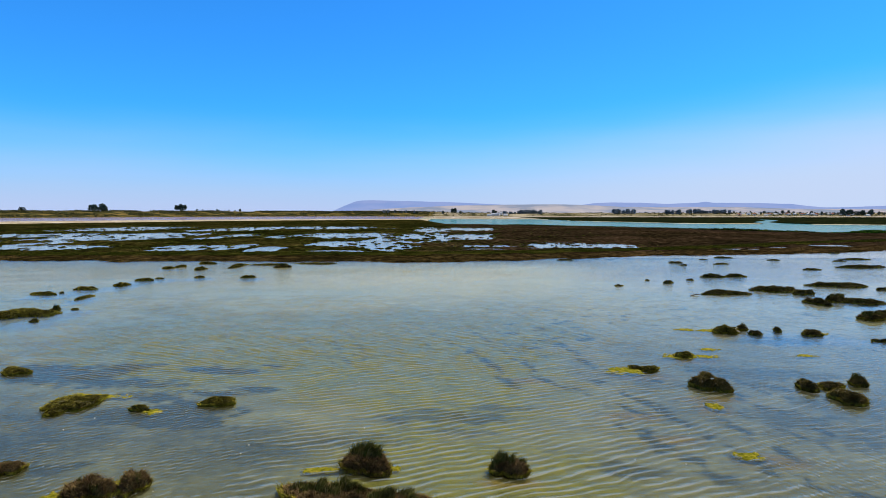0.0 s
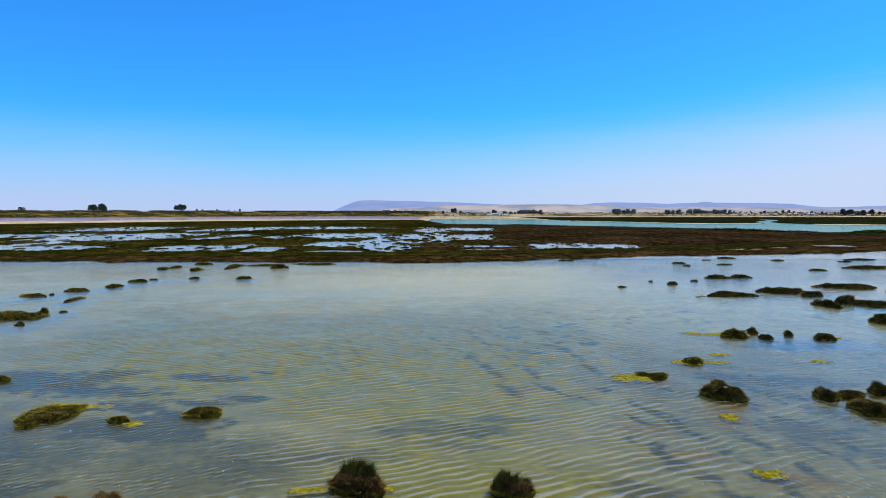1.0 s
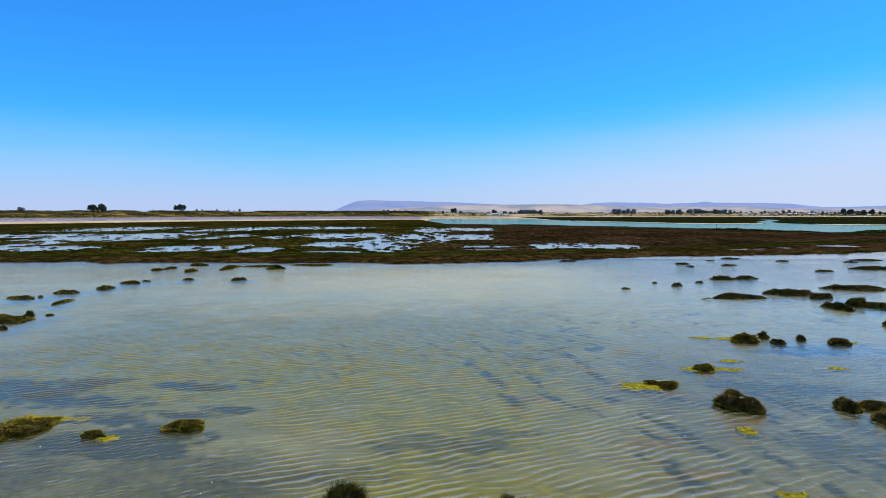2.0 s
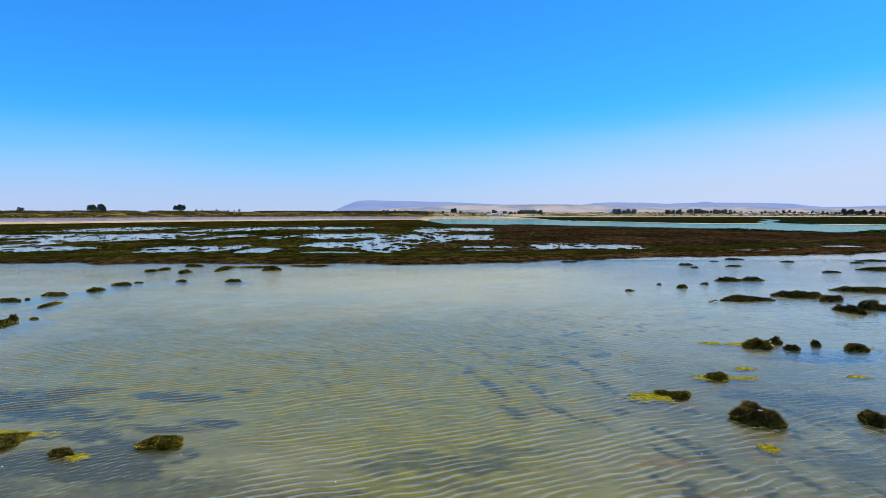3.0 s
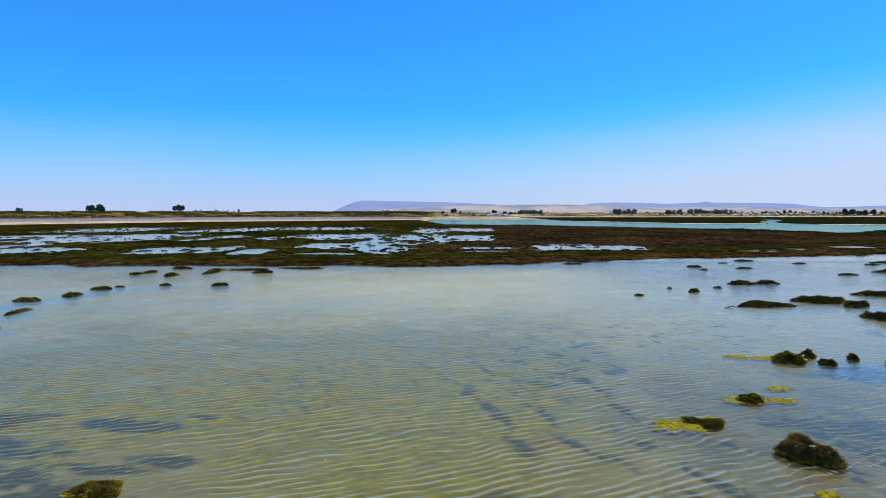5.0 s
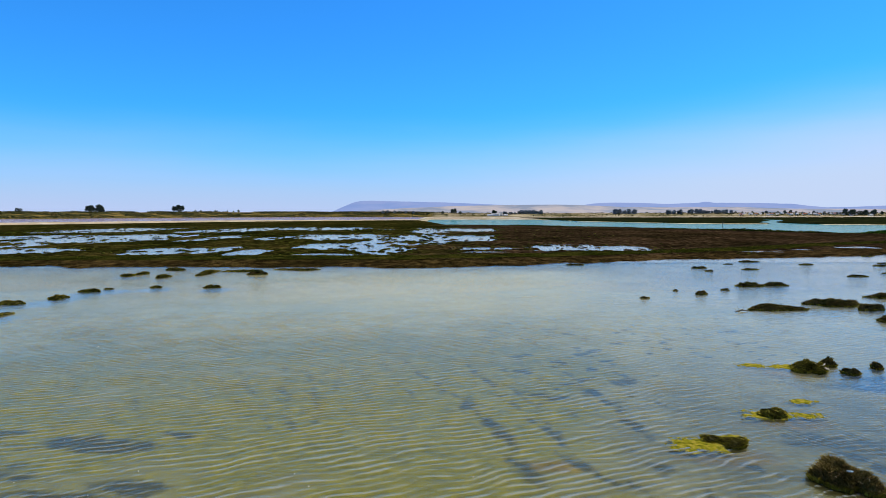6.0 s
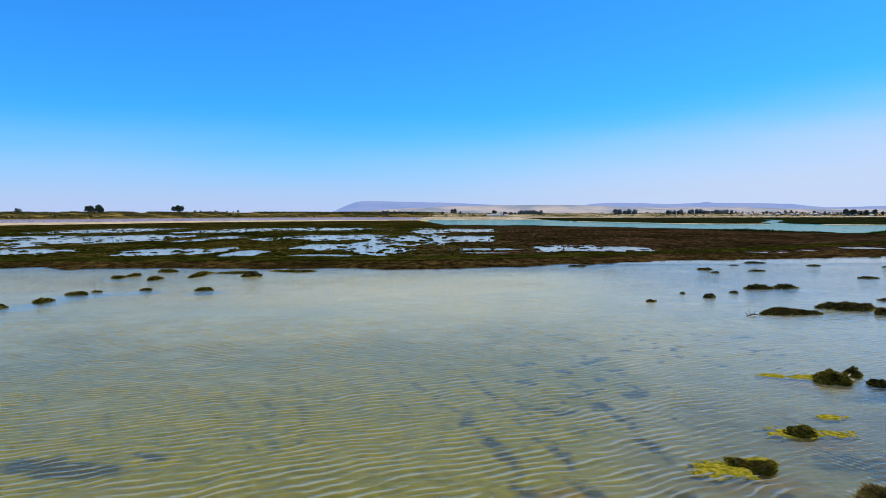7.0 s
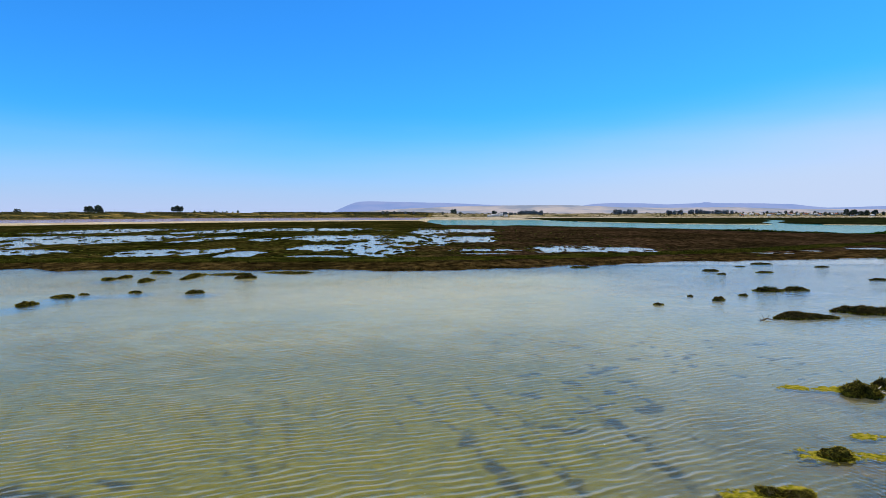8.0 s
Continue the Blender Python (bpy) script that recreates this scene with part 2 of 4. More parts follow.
BED = bed_material()
# third turbid colour: the blue of reflected sky, put into the diffuse
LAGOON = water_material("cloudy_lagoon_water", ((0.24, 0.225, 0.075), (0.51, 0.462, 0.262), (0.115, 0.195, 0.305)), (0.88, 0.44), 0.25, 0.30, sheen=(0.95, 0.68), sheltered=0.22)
CHANNEL = water_material("turquoise_channel_water", ((0.045, 0.22, 0.26), (0.045, 0.22, 0.26), (0.045, 0.22, 0.26)), (0.05, 0.05), 0.05, 0.05, sheen=(0.4, 0.4))
# pan and pools: the reflected sky's lilac and blue are put into the diffuse
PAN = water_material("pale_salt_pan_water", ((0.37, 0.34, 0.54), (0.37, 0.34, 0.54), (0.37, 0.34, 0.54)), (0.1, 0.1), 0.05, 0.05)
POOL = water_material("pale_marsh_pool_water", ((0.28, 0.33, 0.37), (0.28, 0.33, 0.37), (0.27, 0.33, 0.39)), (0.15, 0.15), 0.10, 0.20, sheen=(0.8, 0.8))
MUD = soil_material("dark_wet_mud", (0.04, 0.035, 0.02), (0.07, 0.06, 0.03), (0.10, 0.09, 0.03), 1.5, 9)
MARSH = marsh_material()
BERM = soil_material("green_marsh_berm", (0.008, 0.010, 0.001), (0.018, 0.020, 0.003), (0.042, 0.038, 0.007), 0.10, 0.8, 0.8)
SAND = soil_material("pale_sand", (0.26, 0.20, 0.11), (0.42, 0.34, 0.22), (0.60, 0.51, 0.38), 0.03, 0.3)
SALT = soil_material("white_salt_flat", (0.11, 0.085, 0.035), (0.30, 0.235, 0.145), (0.74, 0.70, 0.64), 0.007, 0.06, 0.2, 5.0)
REEDS = soil_material("dark_reed_bed", (0.004, 0.007, 0.003), (0.008, 0.011, 0.004), (0.020, 0.022, 0.007), 0.02, 0.3, 0.5, 2.0)
SCRUB = soil_material("scrubby_far_shore", (0.030, 0.034, 0.012), (0.075, 0.064, 0.020), (0.25, 0.165, 0.050), 0.022, 0.08, 0.4, 2.4)
FIELDS = soil_material("dry_far_fields", (0.06, 0.06, 0.02), (0.16, 0.13, 0.065), (0.50, 0.42, 0.29), 0.005, 0.03, 0.2, 5.0)
BROWN_PLANT = plant_material("brown_marsh_plants", (0.0, (0.06, 0.040, 0.014)), (0.45, (0.15, 0.090, 0.040)), (0.8, (0.16, 0.12, 0.035)), (1.0, (0.26, 0.15, 0.085)))
RIM = plant_material("yellow_green_rim_plants", (0.0, (0.06, 0.048, 0.010)), (0.4, (0.14, 0.12, 0.016)), (0.7, (0.28, 0.25, 0.026)), (1.0, (0.42, 0.36, 0.04)))
GRASS = plant_material("dark_rush_blades", (0.0, (0.03, 0.036, 0.006)), (0.5, (0.085, 0.085, 0.016)), (0.85, (0.13, 0.115, 0.03)), (1.0, (0.24, 0.18, 0.08)))
CUSHION = plant_material("olive_brown_cushion", (0.0, (0.032, 0.026, 0.008)), (0.45, (0.085, 0.066, 0.014)), (0.8, (0.17, 0.145, 0.02)), (1.0, (0.38, 0.32, 0.045)))
DARK_PLANT = plant_material("dark_olive_growth", (0.0, (0.036, 0.030, 0.010)), (0.5, (0.100, 0.078, 0.022)), (0.8, (0.15, 0.115, 0.03)), (1.0, (0.25, 0.155, 0.075)))
RUSH = plant_material("green_berm_rushes", (0.0, (0.010, 0.016, 0.002)), (0.5, (0.03, 0.04, 0.004)), (0.85, (0.06, 0.065, 0.008)), (1.0, (0.10, 0.09, 0.02)))
MARSH_PLANT = plant_material("dull_marsh_plants", (0.0, (0.014, 0.013, 0.002)), (0.45, (0.042, 0.031, 0.007)), (0.75, (0.062, 0.055, 0.008)), (1.0, (0.12, 0.062, 0.022)))
REED_GREEN = plant_material("fresh_green_reeds", (0.0, (0.02, 0.05, 0.004)), (0.6, (0.045, 0.10, 0.008)), (1.0, (0.08, 0.13, 0.02)))
ALGAE = soil_material("yellow_green_algae", (0.10, 0.105, 0.010), (0.24, 0.215, 0.014), (0.38, 0.30, 0.05), 2.6, 14, 0.6)
# leaf colours that carry the blue-grey of distance haze
HAZED_LEAVES = plant_material("hazed_gum_leaves", (0.0, (0.15, 0.18, 0.21)), (0.6, (0.21, 0.25, 0.28)), (1.0, (0.27, 0.31, 0.33)))
LEAVES = plant_material("gum_tree_leaves", (0.0, (0.036, 0.052, 0.042)), (0.6, (0.072, 0.096, 0.076)), (1.0, (0.11, 0.14, 0.10)))
SHRUB = plant_material("olive_scrub_leaves", (0.0, (0.035, 0.040, 0.016)), (0.6, (0.075, 0.075, 0.026)), (1.0, (0.13, 0.11, 0.04)))
BARK = soil_material("grey_bark", (0.10, 0.08, 0.06), (0.18, 0.15, 0.12), (0.26, 0.22, 0.18), 0.8, 6)
PLASTER = soil_material("white_plaster", (0.70, 0.68, 0.64), (0.78, 0.76, 0.72), (0.82, 0.80, 0.77), 0.3, 3, 0.05)
ROOF_RED = soil_material("rusty_red_roof", (0.22, 0.08, 0.05), (0.28, 0.11, 0.07), (0.33, 0.15, 0.10), 0.4, 3, 0.1)
ROOF_GREY = soil_material("grey_sheet_roof", (0.35, 0.35, 0.36), (0.45, 0.45, 0.46), (0.55, 0.55, 0.56), 0.4, 3, 0.1)
DARK_GLASS = Nodes("dark_window_glass").finish((0.03, 0.035, 0.04), 0.1, specular=0.5)
WOOD = soil_material("weathered_wood", (0.10, 0.08, 0.06), (0.16, 0.13, 0.10), (0.22, 0.19, 0.15), 0.5, 8)
PALE_WOOD = soil_material("bleached_driftwood", (0.30, 0.24, 0.16), (0.44, 0.37, 0.27), (0.58, 0.51, 0.40), 1.5, 14, 0.3)
PLASTIC = soil_material("pale_blue_plastic", (0.50, 0.62, 0.68), (0.62, 0.72, 0.76), (0.74, 0.80, 0.82), 4, 20, 0.05)
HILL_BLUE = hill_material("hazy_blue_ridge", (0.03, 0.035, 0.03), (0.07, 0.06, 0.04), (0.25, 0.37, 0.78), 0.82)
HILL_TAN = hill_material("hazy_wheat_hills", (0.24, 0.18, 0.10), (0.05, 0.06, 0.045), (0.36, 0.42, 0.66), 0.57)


# ---- mesh helpers ----
def mesh_object(name, verts, faces, material, parent=None, smooth=False, label=""):
    me = bpy.data.meshes.new(name)
    me.from_pydata([tuple(v) for v in verts], [], [tuple(f) for f in faces])
    me.materials.append(material)
    if smooth:
        me.polygons.foreach_set("use_smooth", [True] * len(me.polygons))
    ob = new(name, me)
    if parent:
        ob.parent = parent
    if label:
        ob["label"] = label
    return ob


def part(name, bm, material, parent, label=""):
    me = bpy.data.meshes.new(name)
    bm.to_mesh(me)
    bm.free()
    me.materials.append(material)
    ob = new(name, me)
    ob.parent = parent
    if label:
        ob["label"] = label
    return ob


def lattice(n, seed):
    return np.random.RandomState(seed).rand(n, n)


GRAINS = [lattice(256, s) for s in range(6)]


def ripple_noise(x, y, size, seed=0, octaves=3):
    """Smooth value noise in 0..1 with features of about the given size in metres."""
    total, weight, amount = 0.0, 0.0, 1.0
    for k in range(octaves):
        g = GRAINS[(seed + k) % 6]
        u, v = np.asarray(x, float) / size + 31.7 * seed, np.asarray(y, float) / size + 17.3 * seed
        i, j = np.floor(u).astype(int), np.floor(v).astype(int)
        f, h = u - i, v - j
        f, h = f * f * (3 - 2 * f), h * h * (3 - 2 * h)
        i0, i1, j0, j1 = i % 256, (i + 1) % 256, j % 256, (j + 1) % 256
        value = (g[i0, j0] * (1 - f) + g[i1, j0] * f) * (1 - h) + (g[i0, j1] * (1 - f) + g[i1, j1] * f) * h
        total, weight = total + amount * value, weight + amount
        amount, size = amount * 0.5, size * 0.5
    return total / weight


def sheet(name, xs, ys, height, material, keep=None, smooth=True):
    """A height field over a grid; keep(x, y, z) says which vertices belong to it."""
    gx, gy = np.meshgrid(xs, ys)
    gz = np.broadcast_to(height(gx, gy), gx.shape).astype(float)
    nx, ny = len(xs), len(ys)
    index = np.arange(nx * ny).reshape(ny, nx)
    quads = np.stack([index[:-1, :-1], index[:-1, 1:], index[1:, 1:], index[1:, :-1]], -1).reshape(-1, 4)
    co = np.stack([gx, gy, gz], -1).reshape(-1, 3)
    if keep is not None:
        ok = keep(gx, gy, gz).reshape(-1)
        quads = quads[ok[quads].any(1)]
        used = np.zeros(len(co), bool)
        used[quads.reshape(-1)] = True
        remap = np.cumsum(used) - 1
        co, quads = co[used], remap[quads]
    me = bpy.data.meshes.new(name)
    me.vertices.add(len(co))
    me.vertices.foreach_set("co", co.reshape(-1))
    me.loops.add(quads.size)
    me.loops.foreach_set("vertex_index", quads.reshape(-1))
    me.polygons.add(len(quads))
    me.polygons.foreach_set("loop_start", np.arange(0, quads.size, 4))
    me.polygons.foreach_set("loop_total", np.full(len(quads), 4))
    me.polygons.foreach_set("use_smooth", np.full(len(quads), smooth))
    me.update(calc_edges=True)
    me.validate()
    me.materials.append(material)
    return new(name, me)


def structure(ob, label, category):
    return tagged(ob, label, category, kind="structure")


# ---- the plan: shore lines, as y along x ----
def marsh_front(x):
    return np.interp(x, [-400, -137, 0, 78, 130, 175, 420], [196, 190, 184, 211, 222, 240, 330]) + 13 * (ripple_noise(x, 0 * x, 17, 1) - 0.5) + 6 * (ripple_noise(x, 0 * x, 4, 2) - 0.5)


def marsh_back(x):
    return np.interp(x, [-900, -565, -376, -99, -45, 5, 40, 183, 264, 295, 340, 600], [620, 777, 1058, 1266, 1262, 785, 770, 626, 463, 446, 455, 500])


def bank_back(x):
    return np.interp(x, [-1000, -700, -450, -110, -40], [760, 963, 1266, 1400, 1380]) + 12 * (ripple_noise(x, 0 * x, 60, 3) - 0.5)


def channel_back(x):
    return np.interp(x, [-80, 200, 226, 240, 332, 443, 538, 700, 1200], [1400, 1390, 1330, 1110, 860, 816, 741, 690, 600]) + 14 * (ripple_noise(x, 0 * x, 40, 4) - 0.5)


def berm_line(x):
    return np.interp(x, [-400, -170, 0, 28, 97, 141, 175, 420], [226, 212, 219, 225, 250, 274, 296, 400])


POOLS = (
    (-261, 397, 29, 35), (-285, 392, 23, 30), (-287, 559, 43, 79), (-196, 382, 37, 64), (-216, 300, 2, 14), (-165, 258, 24, 19), (-192, 293, 10, 22), (-196, 308, 5, 12), (-107, 245, 11, 10),
    (-108, 267, 13, 13), (-89, 265, 6, 22), (-72, 250, 7, 18), (-198, 526, 13, 44), (-135, 384, 8, 38), (-177, 566, 29, 71), (-114, 594, 44, 56), (-104, 379, 5, 21),
)
EAST_POOLS = (
    (-95, 383, 5, 33), (-63, 401, 29, 44), (-25, 343, 15, 92), (-4, 379, 10, 67), (-49, 291, 14, 24), (-42, 236, 12, 7), (-8, 519, 16, 51), (25, 549, 25, 53), (14, 377, 14, 45),
    (16, 271, 15, 8), (18, 248, 10, 5), (62, 273, 22, 19), (59, 297, 10, 6), (120, 248, 7, 5), (132, 256, 2, 5), (143, 260, 4, 5), (175, 274, 11, 10),
)


def marsh_height(x, y):
    front, back = marsh_front(x), marsh_back(x)
    edge = np.minimum((y - front) * 0.25, (back - y) * 0.15)
    ragged = (ripple_noise(x, y * 0.45, 10, 0, 3) - 0.5) * 1.9 + (ripple_noise(x, y * 0.5, 3.4, 3, 2) - 0.5) * 1.7
    nearest = np.full(np.shape(x), 9.0)
    for px, py, rx, ry in POOLS + EAST_POOLS:
        nearest = np.minimum(nearest, (np.abs((x - px) / rx) ** 3 + np.abs((y - py) / ry) ** 3) ** (1 / 3))
    pool = (nearest - 1.06) * 2.6 + ragged
    wet = (ripple_noise(x * 0.8, y * 0.5, 22, 4, 4) - 0.27) * 5.0 + np.clip((x - 20) / 25, 0, 3) + np.clip((y - 640) / 60, 0, 3) + np.clip((235 - y) / 6, 0, 3) * (x < 60)
    hummock = (ripple_noise(x, y * 0.5, 4.0, 5, 3) - 0.75 + 0.17 * np.exp(-((x + 16) / 26) ** 2 - ((y - 345) / 80) ** 2)) * 6.0
    solid = np.clip(np.minimum(edge, np.maximum(np.minimum(pool, wet), hummock)), -0.5, 1.0)
    berm = np.exp(-((y - berm_line(x)) / 7.0) ** 2)
    lump = ripple_noise(x, y, 2.2, 2, 3)
    return np.where(solid > 0, 0.24 + solid * (0.02 + 0.30 * lump), solid * 0.6 - 0.02) + berm * np.clip(solid, 0, 1) * (0.02 + 0.22 * lump)


# ---- ground and water ----
# dark weed on the lagoon bed: place, half widths and density of each patch
WEED_PATCHES = (
    (-36.0, 57.0, 8.0, 3.2, 0.95), (-29.5, 54.5, 5.0, 1.6, 0.8), (-20.6, 45.2, 4.8, 2.6, 1.15), (-24.0, 49.6, 2.4, 1.5, 1.0), (-13.2, 41.2, 3.6, 2.4, 0.5),
    (-7.2, 40.2, 3.0, 1.4, 0.5), (-1.8, 44.8, 2.6, 1.3, 0.5), (2.6, 44.8, 2.3, 1.6, 0.55), (1.0, 42.0, 2.6, 0.9, 0.4), (-23.6, 36.0, 2.4, 1.3, 0.7), (-31.5, 60.0, 3.6, 1.1, 0.7),
)
WEED_SPOTS = (
    (-21.0, 58.2, 2.8, 1.4, 0.8), (-17.0, 60.2, 0.9, 0.6, 0.9), (-16.3, 52.1, 1.7, 0.8, 0.8), (-18.9, 50.9, 2.2, 0.8, 0.8), (10.8, 36.0, 1.8, 1.1, 0.55),
    (4.2, 46.9, 2.6, 0.9, 0.5), (-1.0, 46.4, 1.4, 0.6, 0.5), (24.5, 44.5, 4.5, 2.2, 0.55), (29.0, 40.0, 5.0, 3.0, 0.5), (33.0, 47.0, 5.0, 3.0, 0.5), (31.0, 57.0, 6.0, 2.6, 0.6), (38.0, 71.0, 6.0, 3.0, 0.6), (27.0, 58.5, 4.0, 1.6, 0.7),
)
# wading trails: lines of dark hollows, all on one bearing; offset at the near and far end, reach, half width, density
TRAILS_EAST = (
    (31.4, 33.4, 52, 66, 0.75, 1.0), (32.0, 34.6, 60, 74, 0.5, 0.6), (29.4, 29.0, 32, 48, 0.65, 0.85), (21.4, 22.6, 48, 64, 0.95, 0.9), (22.0, 20.3, 63, 84, 0.55, 0.6),
    (25.2, 26.0, 46, 78, 0.6, 0.8), (24.7, 25.6, 27, 39, 0.9, 0.8), (28.0, 24.8, 38, 52, 0.6, 0.75), (30.7, 28.4, 40, 49, 0.7, 0.9), (34.8, 33.2, 45, 49, 0.5, 0.8), (41.6, 41.4, 39, 51, 0.9, 0.9),
)
TRAILS_SHORE = (
    (37.2, 38.2, 31, 43, 0.9, 0.8), (48.8, 49.4, 52, 57, 0.5, 0.8), (31.5, 28.1, 23, 31, 0.8, 0.9), (31.2, 32.8, 29, 37, 0.7, 0.8), (45.4, 42.4, 33, 45, 0.8, 0.8), (26.4, 27.6, 54, 70, 0.45, 0.6),
    (28.6, 29.6, 50, 66, 0.4, 0.5), (36.6, 37.2, 50, 60, 0.45, 0.6), (44.4, 44.8, 46, 58, 0.5, 0.7), (34.4, 35.0, 29, 40, 0.5, 0.6), (18.2, 18.8, 64, 80, 0.4, 0.4),
)
TRAILS_WEST = (
    (2.6, 1.6, 69, 79, 0.5, 0.6), (4.8, 3.1, 67, 77, 0.5, 0.7), (7.6, 5.2, 60, 79, 0.6, 0.75), (8.7, 9.0, 60, 80, 0.6, 0.85), (10.5, 11.2, 59, 78, 0.55, 0.75),
    (12.2, 13.8, 63, 78, 0.5, 0.6), (12.9, 12.4, 63, 80, 0.4, 0.5), (15.0, 15.6, 65, 78, 0.45, 0.5), (-1.4, -2.7, 66, 73, 0.5, 0.6), (-6.4, -8.0, 62, 76, 0.5, 0.4), (-12.0, -13.4, 64, 78, 0.5, 0.4),
)
TRAIL_TURN = radians(17)


def weed_cover(x, y):
    """How thick the dark weed and stirred mud lie on the bed, 0..1."""
    rag = 1.3 * (ripple_noise(x, y * 1.6, 2.6, 1, 3) - 0.5) + 0.9 * (ripple_noise(x, y, 0.8, 4, 2) - 0.5)
    cover = 0.75 * np.clip((-3 - x) / 9, 0, 1) * np.clip((47 - y - 0.25 * (x + 10)) / 7, 0, 1) * (0.25 + 0.75 * ripple_noise(x, y, 6, 2))
    cover = cover + 0.38 * np.clip((x - 8) / 10, 0, 1) * np.clip((92 - y) / 22, 0, 1) * (0.35 + 0.65 * ripple_noise(x, y, 7, 3))
    for px, py, rx, ry, dense in WEED_PATCHES + WEED_SPOTS:
        slant = 0.7 if (px < -12 and py > 48) or px > 20 else 0.15
        r = np.sqrt(((x - px + slant * (y - py)) / rx) ** 2 + ((y - py) / ry) ** 2) + 1.25 * rag
        cover = np.maximum(cover, dense * np.clip((1.45 - r) / 0.9, 0, 1))
    u, v = x * math.cos(TRAIL_TURN) + y * math.sin(TRAIL_TURN), -x * math.sin(TRAIL_TURN) + y * math.cos(TRAIL_TURN)
    blot = np.clip(ripple_noise(u * 0.9, v * 0.75, 0.75, 3, 2) * 4.0 - 1.45, 0, 1)
    for k, (u0, u1, v0, v1, wide, dense) in enumerate(TRAILS_EAST + TRAILS_SHORE + TRAILS_WEST):
        f = (v - v0) / (v1 - v0)
        line = u0 + (u1 - u0) * f + 1.8 * (ripple_noise(v, 0 * v + 13 * k, 3.5, 2, 3) - 0.5)
        ends = np.clip((v - v0 + 1.5) / 3, 0, 1) * np.clip((v1 + 1.5 - v) / 3, 0, 1)
        cover = np.maximum(cover, (1.15 if v1 < 53 else 0.9 if u0 > 18 else 0.6) * dense * ends * np.clip(1.3 - np.abs(u - line) / ((1.0 if v1 < 53 else 0.75) * wide) - 0.6 * rag, 0, 1) * (0.12 + 0.88 * blot))
    # footprints of the shallows further out, scattered
    steps = np.clip((ripple_noise(u * 0.7, v, 1.1, 5, 2) - 0.66) * 7, 0, 1) * np.clip((x - 2) / 8, 0, 1) * np.clip((y - 58) / 12, 0, 1) * np.clip((112 - y) / 20, 0, 1)
    return np.clip(np.maximum(cover, 0.85 * steps * (ripple_noise(x, y, 14, 1) > 0.42)), 0, 1)


def algae_cover(x, y):
    """How far the yellow-green algae cover the silt, 0..1: thick in the middle shallows, none on the far flats."""
    west, east = np.interp(y, [40, 46, 54, 120], [-11, -12, -42, -60]), np.interp(y, [30, 60, 90], [17, 15, 26])
    zone = np.clip((x - west) / 9, 0, 1) * np.clip((east - x) / 10, 0, 1) * np.clip((112 - y) / 36, 0, 1) * np.interp(y, [30, 42, 54, 62], [0.8, 0.5, 0.5, 1.0])
    patch = 0.55 * ripple_noise(x, y * 1.3, 9, 0, 3) + 0.45 * ripple_noise(x, y * 1.6, 3.2, 5, 3)
    return np.clip(zone * (0.35 + 1.2 * np.clip((patch - 0.28) * 2.6, 0, 1)), 0, 1)


RUST_PATCHES = (
    (18.3, 56.0, 3.4, 1.6), (25.6, 62.0, 3.2, 1.3), (15.4, 40.4, 2.4, 0.8), (20.2, 36.8, 2.8, 1.2), (33.2, 75.6, 3.8, 2.0), (14.0, 45.2, 2.6, 1.2), (21.8, 49.2, 3.2, 1.2), (7.4, 54.8, 2.2, 1.0), (20.8, 46.8, 1.8, 1.4), (3.6, 34.0, 2.0, 0.8),
)


def rust_cover(x, y):
    """Brown algae that have sunk round the clumps, 0..1."""
    cover = 0 * x
    for px, py, rx, ry in RUST_PATCHES:
        cover = np.maximum(cover, 1.1 * np.exp(-((x - px) / rx) ** 2 - ((y - py) / ry) ** 2))
    return np.clip(cover, 0, 1)


BED_X = np.concatenate([np.linspace(-5000, -500, 10), np.linspace(-300, -72, 12), np.arange(-70, 70.1, 0.3), np.linspace(72, 300, 12), np.linspace(500, 5000, 10)])
BED_Y = np.concatenate([np.linspace(-400, 20, 8), np.arange(26, 84, 0.24), np.arange(84, 125, 0.5), np.linspace(126, 300, 20), np.linspace(500, 4990, 20)])
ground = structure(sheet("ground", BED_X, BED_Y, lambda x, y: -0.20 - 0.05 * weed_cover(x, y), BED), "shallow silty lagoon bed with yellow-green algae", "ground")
for cover_name, cover_of in (("weed", weed_cover), ("algae", algae_cover), ("rust", rust_cover)):
    ground.data.attributes.new(cover_name, "FLOAT", "POINT").data.foreach_set("value", cover_of(*np.meshgrid(BED_X, BED_Y)).reshape(-1))


def seam(x):
    """Where the waters meet, under the marsh."""
    return np.interp(x, [-2500, -900, -565, -376, -99, -60, -20, 40, 183, 264, 295, 340, 600, 2500], [560, 560, 730, 1000, 1200, 1180, 730, 720, 585, 420, 400, 400, 440, 440])


def strip(name, xs, low, high, material):
    xs = np.asarray(xs, float)
    a, b = low(xs), high(xs)
    n = len(xs)
    verts = [(x, y, 0) for x, y in zip(xs, a)] + [(x, y, 0) for x, y in zip(xs, b)]
    return mesh_object(name, verts, [(k, k + 1, n + k + 1, n + k) for k in range(n - 1)], material)


def crests(phase, sharp):
    """Waves with narrow crests and wide troughs; phase in wave lengths."""
    return 2.2 * ((np.sin(phase * 2 * math.pi) + 1) / 2) ** sharp - 0.7


